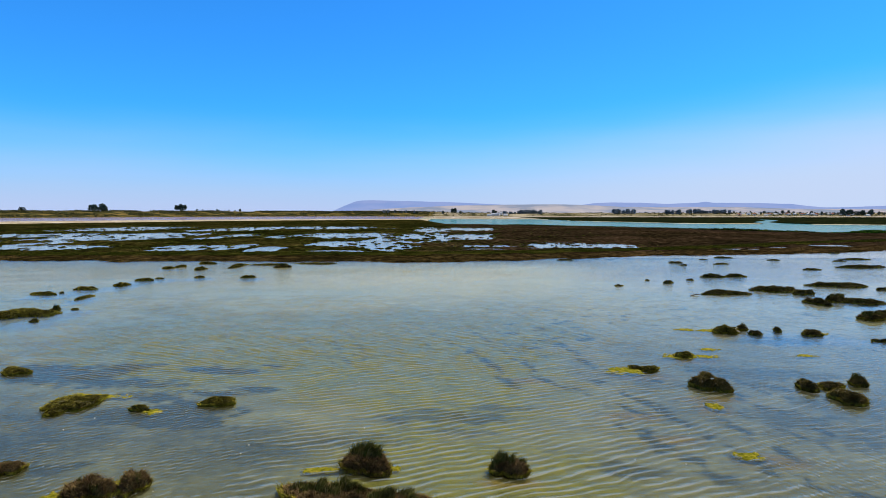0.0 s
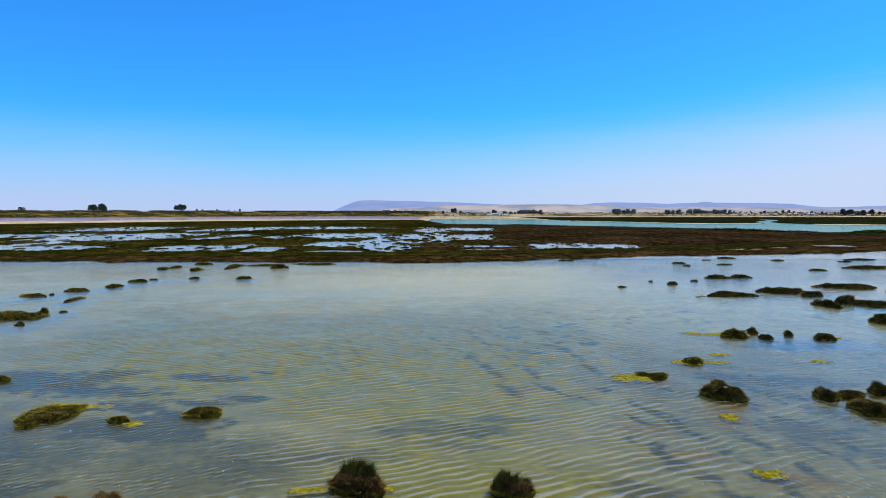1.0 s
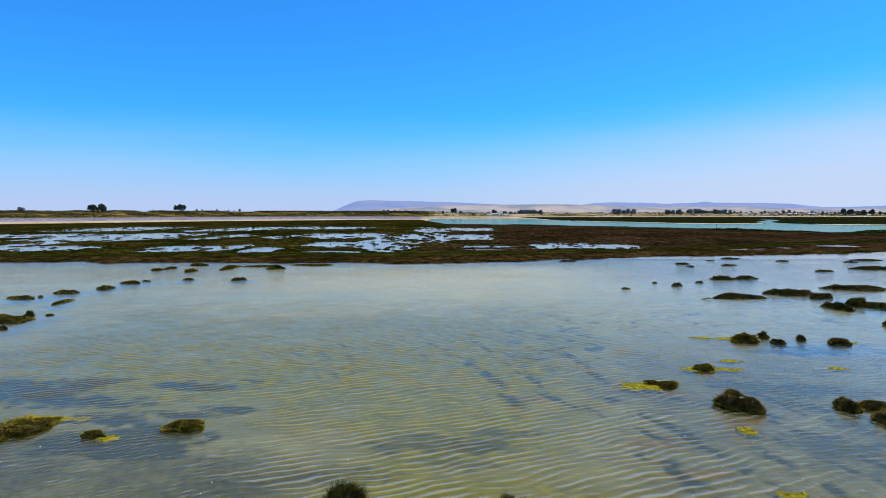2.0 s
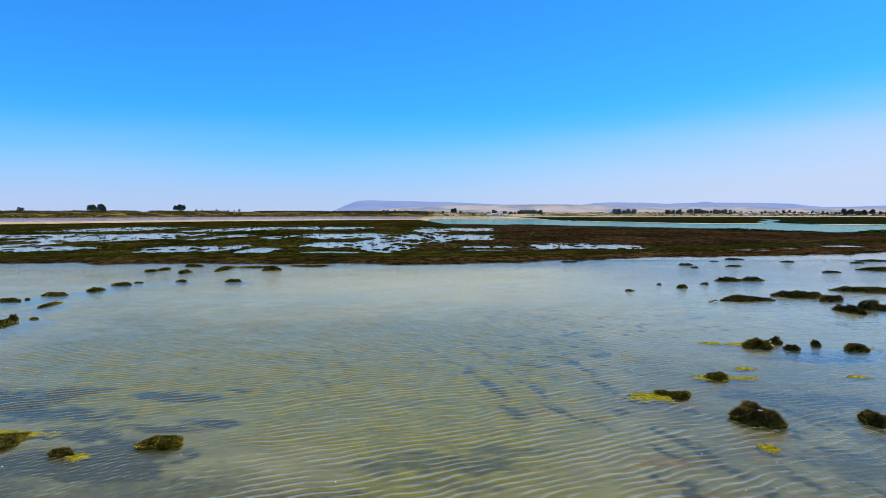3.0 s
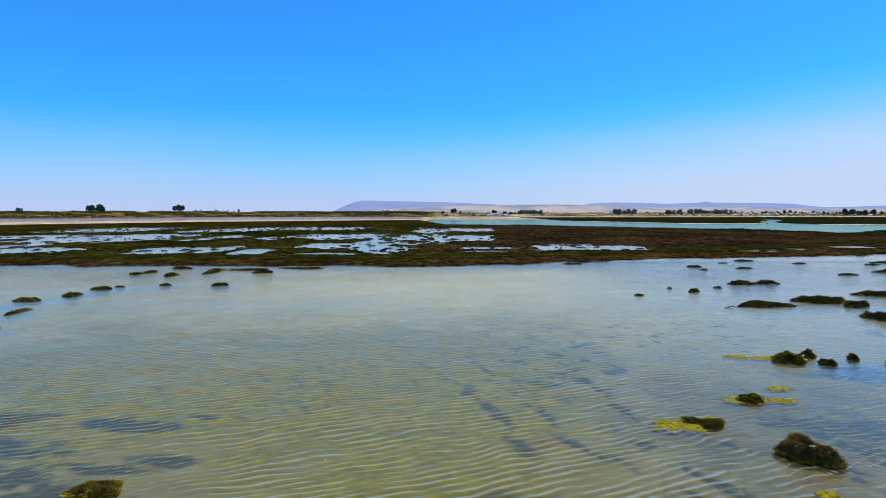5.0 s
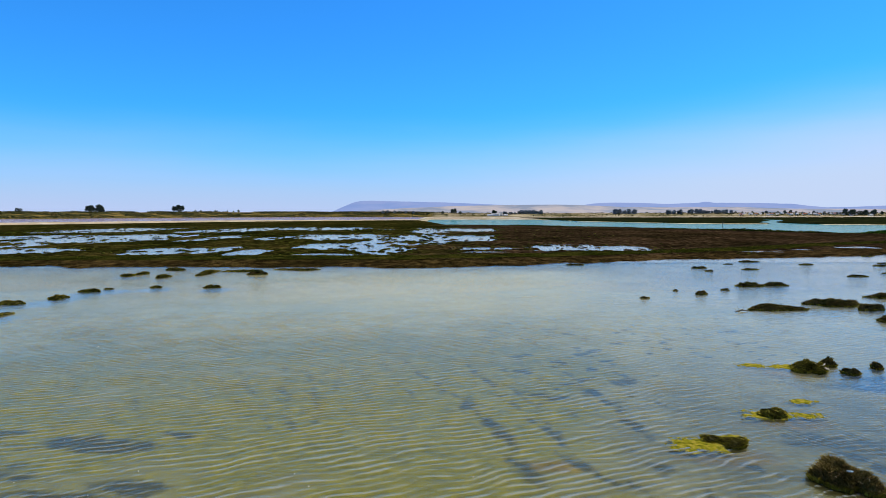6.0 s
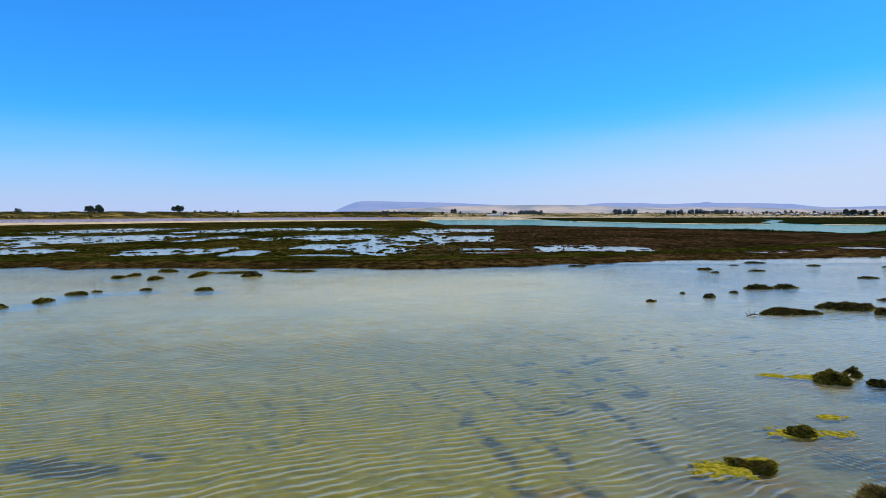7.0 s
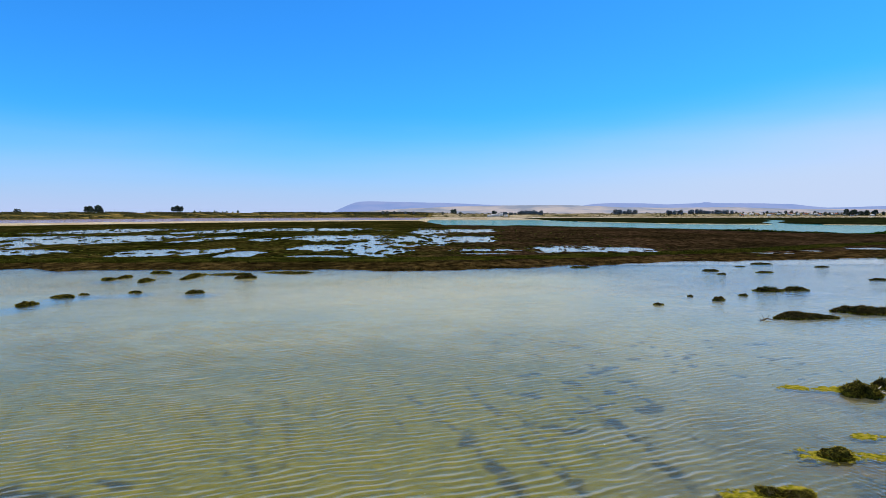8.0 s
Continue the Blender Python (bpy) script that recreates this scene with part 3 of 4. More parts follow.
def wave_height(x, y):
    """Small wind waves, about a metre long and a few metres wide, that turn and shorten among the tussocks."""
    fade = np.clip((y - 25) / 3, 0, 1) * np.clip((150 - y) / 50, 0, 1) * np.clip((100 - np.abs(x)) / 15, 0, 1)
    warp = ripple_noise(x, y, 9, 1, 2) - 0.5 + 0.62 * (ripple_noise(x, y, 2.4, 3, 2) - 0.5)
    among = np.clip((-8 - x + 6 * (ripple_noise(x, y, 10, 2, 2) - 0.5)) / 6, 0, 1) * np.clip((58 - y) / 9, 0, 1)
    lee = np.clip((x - 13 - 0.15 * (y - 40) + 5 * (ripple_noise(x, y, 8, 3, 2) - 0.5)) / 8, 0, 1) * np.clip((84 - y) / 12, 0, 1)
    patch = 0.26 + 0.90 * np.clip(ripple_noise(x * 0.75, y * 1.3, 1.3, 4, 2) * 3.0 - 1.0, 0, 1)
    main = crests((y - 0.42 * x + 1.6 * warp) / 0.80, 3.2)
    short = crests((0.70 * y - 0.71 * x + 0.9 * warp) / 0.46, 2.2) + 0.6 * crests((y - 0.25 * x + 1.2 * warp) / 0.62, 2.4)
    along = x * math.cos(TRAIL_TURN) + y * math.sin(TRAIL_TURN)
    fan = crests((along + 0.25 * y + 0.8 * warp) / 0.50, 1.8)
    cross = crests((y - 0.05 * x + 0.9 * ripple_noise(x, y, 3, 2, 2)) / 0.48, 1.8)
    grain = ripple_noise(x, y * 2.0, 0.6, 5, 2) - 0.5
    open_part = (1 - 0.9 * among) * (1 - 0.72 * lee)
    return fade * (0.029 * patch * main * open_part * (1 - 0.3 * np.clip((y - 48) / 26, 0, 1)) + 0.012 * patch * short * among + 0.014 * patch * fan * lee + 0.004 * cross * (1 - among) + 0.017 * grain)


WAVE_X = np.concatenate([[-2500, -900, -300], np.arange(-102, -56, 0.8), np.arange(-56, -34, 0.33), np.arange(-34, -6, 0.15), np.arange(-6, 18, 0.30), np.arange(18, 36, 0.16), np.arange(36, 56, 0.33), np.arange(56, 102.01, 0.8), [300, 900, 2500]])
WAVE_Y = np.concatenate([[-400, -100, 0], np.arange(25, 74, 0.095), np.arange(74, 110, 0.18), np.arange(110, 152, 0.4), [160.0]])
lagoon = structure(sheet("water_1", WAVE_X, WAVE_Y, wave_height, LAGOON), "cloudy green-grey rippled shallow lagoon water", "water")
WEST, EAST = [-2500, -900, -565, -376, -99, -60], [-60, -20, 40, 183, 264, 295, 340, 600, 2500]
structure(strip("water_2", EAST, seam, lambda x: 1500 + 0 * x, CHANNEL), "turquoise open water of a tidal channel", "water")
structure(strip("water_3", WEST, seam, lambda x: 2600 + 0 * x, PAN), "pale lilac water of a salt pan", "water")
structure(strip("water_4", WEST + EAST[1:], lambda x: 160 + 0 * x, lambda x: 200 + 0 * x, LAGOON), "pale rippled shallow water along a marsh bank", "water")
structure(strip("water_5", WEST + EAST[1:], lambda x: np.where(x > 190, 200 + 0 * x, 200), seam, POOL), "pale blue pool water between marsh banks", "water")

marsh = structure(sheet("marsh_1", np.arange(-330, 330, 0.8), np.arange(178, 330, 0.7), marsh_height, MARSH, lambda x, y, z: z > -0.1), "brown and olive saltmarsh with ragged pools", "marsh")
structure(sheet("marsh_2", np.concatenate([np.arange(-950, -450, 4.0), np.arange(-450, 140, 1.2), np.arange(140, 620, 3.0)]), np.concatenate([np.arange(329, 700, 1.8), np.arange(700, 1275, 3.0)]), marsh_height, MARSH, lambda x, y, z: z > -0.1), "dark brown saltmarsh broken by pale pools", "marsh")

BERM_X, BERM_Y = np.arange(-330, 330, 0.9), np.arange(205, 330, 0.8)
structure(sheet("berm", BERM_X, BERM_Y, lambda x, y: marsh_height(x, y) + 0.10, BERM,
                lambda x, y, z: (np.abs(y - berm_line(x) + 4 * (ripple_noise(x, y, 20, 2) - 0.5)) < 5.0 + 6.0 * ripple_noise(x, y, 9, 3, 3)) & (z > 0.3)), "low green rush-grown berm through the marsh", "berm")

structure(sheet("sand_bank", np.arange(-1100, -20, 6.0), np.arange(600, 1420, 5.0),
                lambda x, y: np.clip(np.minimum(y - marsh_back(x) + 6, bank_back(x) - y) * 0.05, -0.3, 0.7), SAND, lambda x, y, z: z > -0.2), "pale sand bank along a salt pan", "bank")
structure(sheet("salt_flat", np.arange(-160, 1900, 12.0), np.arange(1360, 2420, 6.0),
                lambda x, y: np.clip(np.minimum(y - channel_back(np.minimum(x, 200)), (x + 40 + 90 * (ripple_noise(x * 0.6, y * 0.4, 45, 2, 3) - 0.5)) * 0.4) * 0.03, -0.3, 0.5 + 0.4 * ripple_noise(x, y, 50, 1)), SALT, lambda x, y, z: z > -0.2),
          "white salt flats with dry grass", "flat")


def creek(x, y):
    """Metres from a creek that winds into the reeds."""
    off = np.abs(x - 452 - (y - 816) * 0.46 + 16 * np.sin((y - 816) / 80)) - 12 - np.clip(860 - y, 0, 60) * 0.3
    return np.where(y < 1330, off, np.maximum(off, y - 1330))


def reed_height(x, y):
    shore = np.minimum(np.minimum(y - channel_back(x), (x - 222) * 1.0), creek(x, y))
    return np.clip(shore * 0.12, -0.3, 0.7 + 1.1 * ripple_noise(x, y, 9, 2)) + np.where(y > 1840, -(y - 1840) * 0.02, 0)


structure(sheet("reed_island", np.arange(215, 1750, 5.0), np.arange(640, 1920, 4.0), reed_height, REEDS, lambda x, y, z: z > -0.2), "dark green reed marsh beyond the channel", "marsh")


structure(sheet("sand_spit", np.arange(205, 1100, 4.0), np.arange(600, 1420, 3.0),
                lambda x, y: np.clip(np.minimum((y - channel_back(x) + 22) * 0.03, np.minimum((channel_back(x) + 6 - y) * 0.1, creek(x, y) * 0.1)), -0.3, 0.3), SAND, lambda x, y, z: z > -0.1), "narrow pale sand spit before the reeds", "bank")


def pan_back(x):
    return np.interp(x, [-2600, -1300, -1100, -850, -400, -60], [1500, 1600, 1720, 2150, 2350, 2300])


def land_height(x, y):
    left = np.clip((-x + 150) / 300, 0, 1)
    start = np.where(x < -60, pan_back(x), 2300)
    t = np.clip((y - start) / (450 + 250 * (1 - left)), -0.2, 1)
    rise = t * t * (3 - 2 * t)
    return np.where(t <= 0, t * 3, 0.3 + rise * (13.0 + 5.5 * left)) + np.clip(t, 0, 0.3) * 8 * (ripple_noise(x, y, 60, 3) - 0.4) - np.clip((y - 3300) * 0.004, 0, 4)


structure(sheet("far_land_1", np.arange(-3600, -39, 20.0), np.concatenate([np.arange(1450, 2900, 14.0), np.arange(2900, 4990, 90.0)]), land_height, SCRUB, lambda x, y, z: z > -0.3), "scrubby ochre and green far shore", "land")
structure(sheet("far_land_2", np.arange(-40, 4200, 20.0), np.concatenate([np.arange(2280, 3000, 14.0), np.arange(3000, 4990, 90.0)]), land_height, FIELDS, lambda x, y, z: z > -0.3), "dry straw-coloured far fields", "land")


def ridge(name, xs, crest, y0, material, label):
    def height(x, y):
        top = np.interp(x, xs, crest)
        back = (y - y0) / 330.0
        shape = np.clip(back, 0, 1) ** 0.8
        return 4 + (top - 4) * shape * (1 - 0.12 * (1 - back) * ripple_noise(x, y, 140, 5)) + 2.5 * (ripple_noise(x, y, 60, 2) - 0.5)
    return structure(sheet(name, np.arange(xs[0], xs[-1], 24.0), np.linspace(y0, y0 + 330, 16), height, material), label, "hills")


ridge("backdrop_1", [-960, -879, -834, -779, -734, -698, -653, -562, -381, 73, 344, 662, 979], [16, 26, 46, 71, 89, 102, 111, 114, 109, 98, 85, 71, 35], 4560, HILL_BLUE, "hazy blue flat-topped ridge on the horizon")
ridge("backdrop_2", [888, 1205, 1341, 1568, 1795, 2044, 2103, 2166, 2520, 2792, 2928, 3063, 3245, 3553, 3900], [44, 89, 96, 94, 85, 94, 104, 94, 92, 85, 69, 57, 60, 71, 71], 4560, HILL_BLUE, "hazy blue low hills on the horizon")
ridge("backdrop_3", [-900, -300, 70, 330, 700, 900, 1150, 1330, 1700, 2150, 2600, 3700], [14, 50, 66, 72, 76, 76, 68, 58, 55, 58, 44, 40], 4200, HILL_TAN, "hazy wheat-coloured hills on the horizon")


# ---- saltmarsh clumps in the lagoon ----
def blades(base, lean, length, width, rng, sides=1):
    """Bent grass blades as triangles pairs: base points, lean directions, lengths."""
    n = len(base)
    turn = rng.uniform(0, 2 * math.pi, n)
    across = np.stack([np.cos(turn), np.sin(turn), np.zeros(n)], -1) * width[:, None] * 0.5
    up = np.array([0, 0, 1.0])
    mid = base + (up * 0.55 + lean * 0.18) * length[:, None]
    tip = base + (up * 0.92 + lean * 0.75) * length[:, None]
    verts = np.stack([base - across, base + across, mid + across * 0.8, mid - across * 0.8, tip], 1).reshape(-1, 3)
    k = np.arange(n)[:, None] * 5
    quads = (k + np.array([0, 1, 2, 3])).tolist()
    tips = (k + np.array([3, 2, 4])).tolist()
    return verts, quads + tips


def outline_radius(angle, rng_phase):
    a, b, c, d = rng_phase
    return 1 + 0.20 * np.sin(2 * angle + a) + 0.16 * np.sin(3 * angle + b) + 0.12 * np.sin(5 * angle + c) + 0.07 * np.sin(9 * angle + d)


def dome(phase, w, d, h, rings, spokes, rng, skirt=0.12):
    """A lumpy low mound with an uneven outline."""
    verts, faces = [(0, 0, h)], []
    for r in range(1, rings + 1):
        f = r / rings
        for s in range(spokes):
            a = 2 * math.pi * s / spokes
            k = f * float(outline_radius(a, phase)) * (1 + rng.uniform(-0.03, 0.03))
            z = h * (1 - f ** 4.5) * rng.uniform(0.75, 1.1)
            if r == rings:
                z = -skirt
            verts.append((k * w / 2 * math.cos(a), k * d / 2 * math.sin(a), z))
    for s in range(spokes):
        faces.append((0, 1 + s, 1 + (s + 1) % spokes))
    for r in range(rings - 1):
        for s in range(spokes):
            a, b = 1 + r * spokes + s, 1 + r * spokes + (s + 1) % spokes
            faces.append((a, a + spokes, b + spokes, b))
    return verts, faces


CLUMP_LABELS = {
    "g": "dark rush tussock with spiky blades standing in shallow water",
    "c": "low dark brown saltmarsh clump in shallow water",
    "y": "olive-yellow saltmarsh cushion in shallow water",
}
clump_count = 0
slick_spots = []


def clump(x, y, w, d, h, kind):
    global clump_count
    clump_count += 1
    rng = np.random.RandomState(100 + clump_count)
    phase = rng.uniform(0, 2 * math.pi, 4)
    name = {"g": "rush_tussock", "c": "saltmarsh_clump", "y": "saltmarsh_cushion"}[kind]
    thing = tagged(new(name), CLUMP_LABELS[kind], "tussock", "clumps in the lagoon")
    thing.location = (x, y, 0)
    if y > 70:
        slick_spots.append((x + 2, y - 4, 0.5 * w + 2.5, 0.5 * d + 3.0))
    body = h * (0.55 if kind == "g" else 0.7)
    verts, faces = dome(phase, w, d, body, 6, 28, rng)
    mesh_object("mound", verts, faces, MUD, thing, True)
    near = 1.0 if y < 60 else (0.6 if y < 100 else 0.35)
    # low fleshy growth that covers the mound
    n = int(np.clip(w * d * 1900 * near, 500, 12000))
    a, f = rng.uniform(0, 2 * math.pi, n), np.sqrt(rng.uniform(0, 1.0, n))
    k = f * outline_radius(a, phase) * 1.02
    base = np.stack([k * w / 2 * np.cos(a), k * d / 2 * np.sin(a), body * (1 - np.minimum(f, 1) ** 4.5) - 0.03], -1)
    out = np.stack([np.cos(a) * f, np.sin(a) * f, np.zeros(n)], -1) + rng.normal(0, 0.7, (n, 3)) * (1, 1, 0.4)
    lumps = (0.30 if y > 85 else 0.60) + (1.4 if y > 85 else 0.8) * ripple_noise(base[:, 0] + 37 * clump_count, base[:, 1], 0.25 + 0.16 * w, 2, 2)
    base[:, 2] *= np.maximum(lumps, 1.0)
    size = rng.uniform(0.4, 1.25, n) * h * {"g": 0.20, "c": 0.22, "y": 0.17}[kind] * lumps
    v, fc = blades(base, out, size, rng.uniform(0.02, 0.05, n) * (1.25 if kind == "y" else 1.0) * (1.0 if near == 1 else 2.2), rng)
    tagged(mesh_object("low_growth", v, fc, CUSHION if kind == "y" else (BROWN_PLANT if y < 40 else DARK_PLANT), thing), "fleshy olive-brown growth" if kind == "y" else "dense brown growth", kind="stuff")
    m = int(n * 0.25)
    a = rng.uniform(0, 2 * math.pi, m)
    f = rng.uniform(0.8, 1.04, m)
    k = f * outline_radius(a, phase)
    base = np.stack([k * w / 2 * np.cos(a), k * d / 2 * np.sin(a), np.zeros(m) - 0.02], -1)
    out = np.stack([np.cos(a), np.sin(a), np.zeros(m)], -1) + rng.normal(0, 0.3, (m, 3)) * (1, 1, 0)
    v, fc = blades(base, out, rng.uniform(0.08, 0.2, m) * (1 + h), rng.uniform(0.03, 0.06, m) * (1.0 if near == 1 else 1.9), rng)
    tagged(mesh_object("green_rim", v, fc, RIM, thing, label="olive-green fringe at the waterline"), kind="stuff")
    if kind == "g" or (kind == "c" and (w > 2.8 or y < 40)):
        m = int(np.clip(w * d * (520 if kind == "g" else 230) * near, 120, 3400))
        tufts = max(5, int(w * 5))
        ta, tf = rng.uniform(0, 2 * math.pi, tufts), np.sqrt(rng.uniform(0, 0.75, tufts))
        pick = rng.randint(0, tufts, m)
        tall = rng.uniform(0.55, 1.15, tufts)[pick]
        back = 1.0 if kind == "g" else 0.0
        bx = (tf * np.cos(ta))[pick] * w * 0.5 + rng.normal(0, 0.13, m)
        by = (tf * np.sin(ta))[pick] * d * (0.46 - 0.14 * back) + 0.15 * back * d + rng.normal(0, 0.09, m)
        f = np.clip(np.sqrt((2 * bx / w) ** 2 + (2 * by / d) ** 2), 0, 1)
        base = np.stack([bx, by, body * (1 - f ** 4.5) * 0.85], -1)
        out = np.stack([0.34 + 0.5 * bx / w, 0.1 * by / d, np.zeros(m)], -1) + rng.normal(0, 0.28, (m, 3)) * (1, 1, 0)
        size = rng.uniform(0.35, 1.0, m) ** 0.8 * h * (0.5 + 0.55 * back) * tall * (1 - 0.35 * np.clip(np.abs(2 * bx / w + 0.2), 0, 1) ** 2.2)
        v, fc = blades(base, out, size, rng.uniform(0.018, 0.04, m) * (1.0 if near == 1 else 2.2), rng)
        tagged(mesh_object("rush_growth", v, fc, GRASS, thing, label="long dark bent rush blades"), kind="stuff")
    return thing


def algae(x, y, w, d):
    """A soft mat of algae that lies in the surface, thins out to rags and sinks at its rim."""
    global clump_count
    clump_count += 1
    off = 37.0 * clump_count
    thing = tagged(new("algae_mat"), "yellow-green floating algae mat on shallow water", "algae", "algae mats")
    thing.location = (x, y, 0)
    w, d = 0.64 * w, 0.70 * d
    step = max(0.05, 0.016 * max(w, d))

    def height(gx, gy):
        r = np.sqrt((2 * gx / w) ** 2 + (2 * gy / d) ** 2)
        rag = 1.9 * (ripple_noise(gx + off, gy * 1.5, 0.28 * w, 1, 3) - 0.5) + 1.3 * (ripple_noise(gx + off, gy * 1.4, 0.28, 4, 3) - 0.5)
        return np.clip((1.2 - r + rag) * 0.16, -0.17, 0.05) + 0.05 * (ripple_noise(gx + off, gy, 0.14, 2, 2) - 0.5)

    mat = sheet("mat", np.arange(-0.8 * w, 0.8 * w, step), np.arange(-0.85 * d, 0.85 * d, step), height, ALGAE, lambda gx, gy, gz: gz > -0.025)
    mat.parent = thing
    return thing


clump(-4.6, 35.4, 2.6, 1.9, 1.24, 'g')
clump(3.7, 34.9, 2.2, 1.3, 0.96, 'g')
clump(-6.1, 31.6, 4.8, 2.8, 0.75, 'g')
clump(-2.6, 30.5, 3.6, 2.2, 0.74, 'g')
clump(-18.8, 32.0, 2.3, 1.5, 1.00, 'c')
clump(-16.8, 32.7, 1.2, 1.4, 0.98, 'c')
clump(-25.4, 35.0, 1.7, 1.3, 0.59, 'c')
clump(-28.9, 47.1, 3.1, 5.1, 0.49, 'y')
clump(-23.1, 46.0, 1.5, 0.7, 0.48, 'y')
clump(-17.6, 47.5, 2.2, 1.7, 0.57, 'y')
clump(-39.9, 56.7, 2.8, 1.5, 0.57, 'y')
clump(22.8, 52.2, 2.2, 3.6, 1.00, 'c')
clump(19.4, 57.7, 1.9, 1.4, 0.42, 'y')
clump(25.0, 63.2, 1.6, 1.5, 0.56, 'y')
clump(35.2, 76.0, 2.3, 3.3, 0.90, 'y')
clump(38.0, 77.6, 1.0, 1.3, 0.76, 'g')
clump(38.2, 74.5, 1.1, 1.3, 0.57, 'c')
clump(45.1, 74.5, 2.3, 2.2, 0.65, 'c')
clump(42.0, 76.6, 0.8, 1.2, 0.62, 'c')
clump(30.8, 51.5, 1.3, 1.7, 0.78, 'c')
clump(33.1, 52.0, 1.7, 1.7, 0.52, 'c')
clump(36.0, 52.8, 1.1, 1.8, 0.87, 'g')
clump(32.2, 48.3, 2.3, 2.5, 0.76, 'c')
clump(50.3, 70.8, 0.8, 0.9, 0.31, 'c')
clump(51.2, 70.4, 1.1, 0.6, 0.44, 'c')
clump(60.3, 85.4, 3.4, 2.8, 0.89, 'g')
clump(61.3, 99.7, 2.1, 4.5, 0.89, 'c')
clump(66.3, 102.4, 3.6, 2.9, 1.05, 'g')
clump(69.2, 101.2, 6.1, 5.5, 0.70, 'c')
clump(65.6, 111.2, 3.1, 2.3, 1.00, 'c')
clump(80.4, 123.5, 11.3, 4.0, 0.82, 'c')
clump(85.0, 117.7, 2.9, 1.2, 0.60, 'c')
clump(63.0, 115.9, 6.3, 4.5, 0.94, 'c')
clump(51.5, 111.7, 8.7, 2.8, 0.72, 'c')
clump(62.2, 140.7, 5.4, 1.7, 0.75, 'g')
clump(67.7, 141.8, 3.9, 1.8, 0.73, 'g')
clump(47.6, 129.0, 2.0, 1.2, 0.72, 'c')
clump(44.8, 133.9, 1.0, 0.7, 0.30, 'c')
clump(54.6, 134.8, 1.2, 0.9, 0.40, 'c')
clump(69.1, 180.8, 3.8, 1.6, 0.53, 'c')
clump(68.1, 172.8, 2.1, 1.1, 0.38, 'c')
clump(82.6, 193.4, 2.5, 0.9, 0.29, 'c')
clump(92.2, 201.2, 5.9, 2.1, 0.44, 'c')
clump(80.6, 176.7, 3.9, 1.4, 0.39, 'c')
clump(103.8, 191.4, 3.2, 1.3, 0.42, 'c')
clump(96.5, 159.4, 4.0, 1.4, 0.47, 'c')
clump(121.7, 187.0, 3.3, 1.3, 0.41, 'c')
clump(131.4, 194.5, 8.3, 2.9, 0.43, 'c')
clump(113.8, 165.8, 12.3, 4.3, 0.70, 'c')
clump(143.1, 223.3, 4.1, 1.8, 0.49, 'c')
clump(35.8, 124.1, 1.7, 0.6, 0.35, 'c')
clump(38.5, 191.4, 4.9, 1.7, 0.42, 'c')
clump(64.9, 89.2, 2.9, 3.0, 0.59, 'c')
clump(-72.8, 111.3, 4.2, 2.5, 0.49, 'y')
clump(-70.6, 112.8, 0.8, 0.6, 0.36, 'y')
clump(-69.4, 118.6, 3.3, 3.0, 0.56, 'y')
clump(-62.7, 106.2, 0.8, 4.4, 0.50, 'y')
clump(-61.2, 88.5, 7.5, 5.6, 0.88, 'y')
clump(-58.8, 92.3, 0.8, 1.6, 0.76, 'g')
clump(-56.7, 93.8, 1.1, 0.5, 0.37, 'y')
clump(-55.9, 83.2, 1.0, 0.6, 0.47, 'g')
clump(-65.8, 124.9, 2.2, 4.7, 0.57, 'y')
clump(-65.6, 134.3, 3.7, 2.8, 0.62, 'y')
clump(-64.1, 137.8, 1.5, 0.9, 0.37, 'y')
clump(-56.0, 140.4, 2.4, 1.1, 0.50, 'y')
clump(-73.3, 162.8, 2.3, 3.8, 0.67, 'y')
clump(-71.9, 167.3, 2.1, 4.1, 0.64, 'y')
clump(-68.4, 177.6, 4.7, 3.0, 0.73, 'y')
clump(-63.6, 159.8, 2.9, 3.8, 0.69, 'y')
clump(-43.9, 166.3, 3.8, 2.7, 0.97, 'g')
clump(-57.0, 169.5, 3.3, 9.9, 0.65, 'y')
clump(-44.9, 140.0, 2.6, 2.2, 0.57, 'y')
clump(-49.6, 173.9, 7.2, 4.0, 0.45, 'y')
clump(-36.5, 177.9, 9.8, 4.3, 0.45, 'y')
clump(18.3, 58.4, 1.3, 0.9, 0.36, 'y')

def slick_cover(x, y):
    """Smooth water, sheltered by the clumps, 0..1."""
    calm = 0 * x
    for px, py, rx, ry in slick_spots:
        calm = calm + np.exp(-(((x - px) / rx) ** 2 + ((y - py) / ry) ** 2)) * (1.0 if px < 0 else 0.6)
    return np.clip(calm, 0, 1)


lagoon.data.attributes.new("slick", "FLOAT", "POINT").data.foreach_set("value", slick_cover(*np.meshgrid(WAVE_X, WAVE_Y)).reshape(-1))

algae(-7.2, 35.3, 2.4, 0.9)
algae(-3.0, 35.4, 0.9, 0.7)
algae(18.7, 37.3, 2.0, 1.3)
algae(17.2, 57.7, 4.2, 2.6)
algae(19.9, 58.8, 2.2, 1.0)
algae(20.9, 46.9, 1.2, 1.6)
algae(24.5, 63.4, 4.2, 2.2)
algae(27.4, 63.2, 3.0, 1.2)
algae(34.2, 77.4, 5.4, 2.2)
algae(30.8, 77.8, 3.0, 1.6)
algae(-28.6, 49.4, 6.4, 1.5)
algae(-22.0, 45.6, 1.6, 1.2)
algae(-20.3, 31.8, 1.8, 1.4)
algae(-18.6, 33.3, 2.2, 1.2)
algae(37.8, 63.6, 2.4, 0.9)
algae(29.0, 66.5, 2.4, 1.2)
algae(46.3, 75.0, 3.0, 1.4)
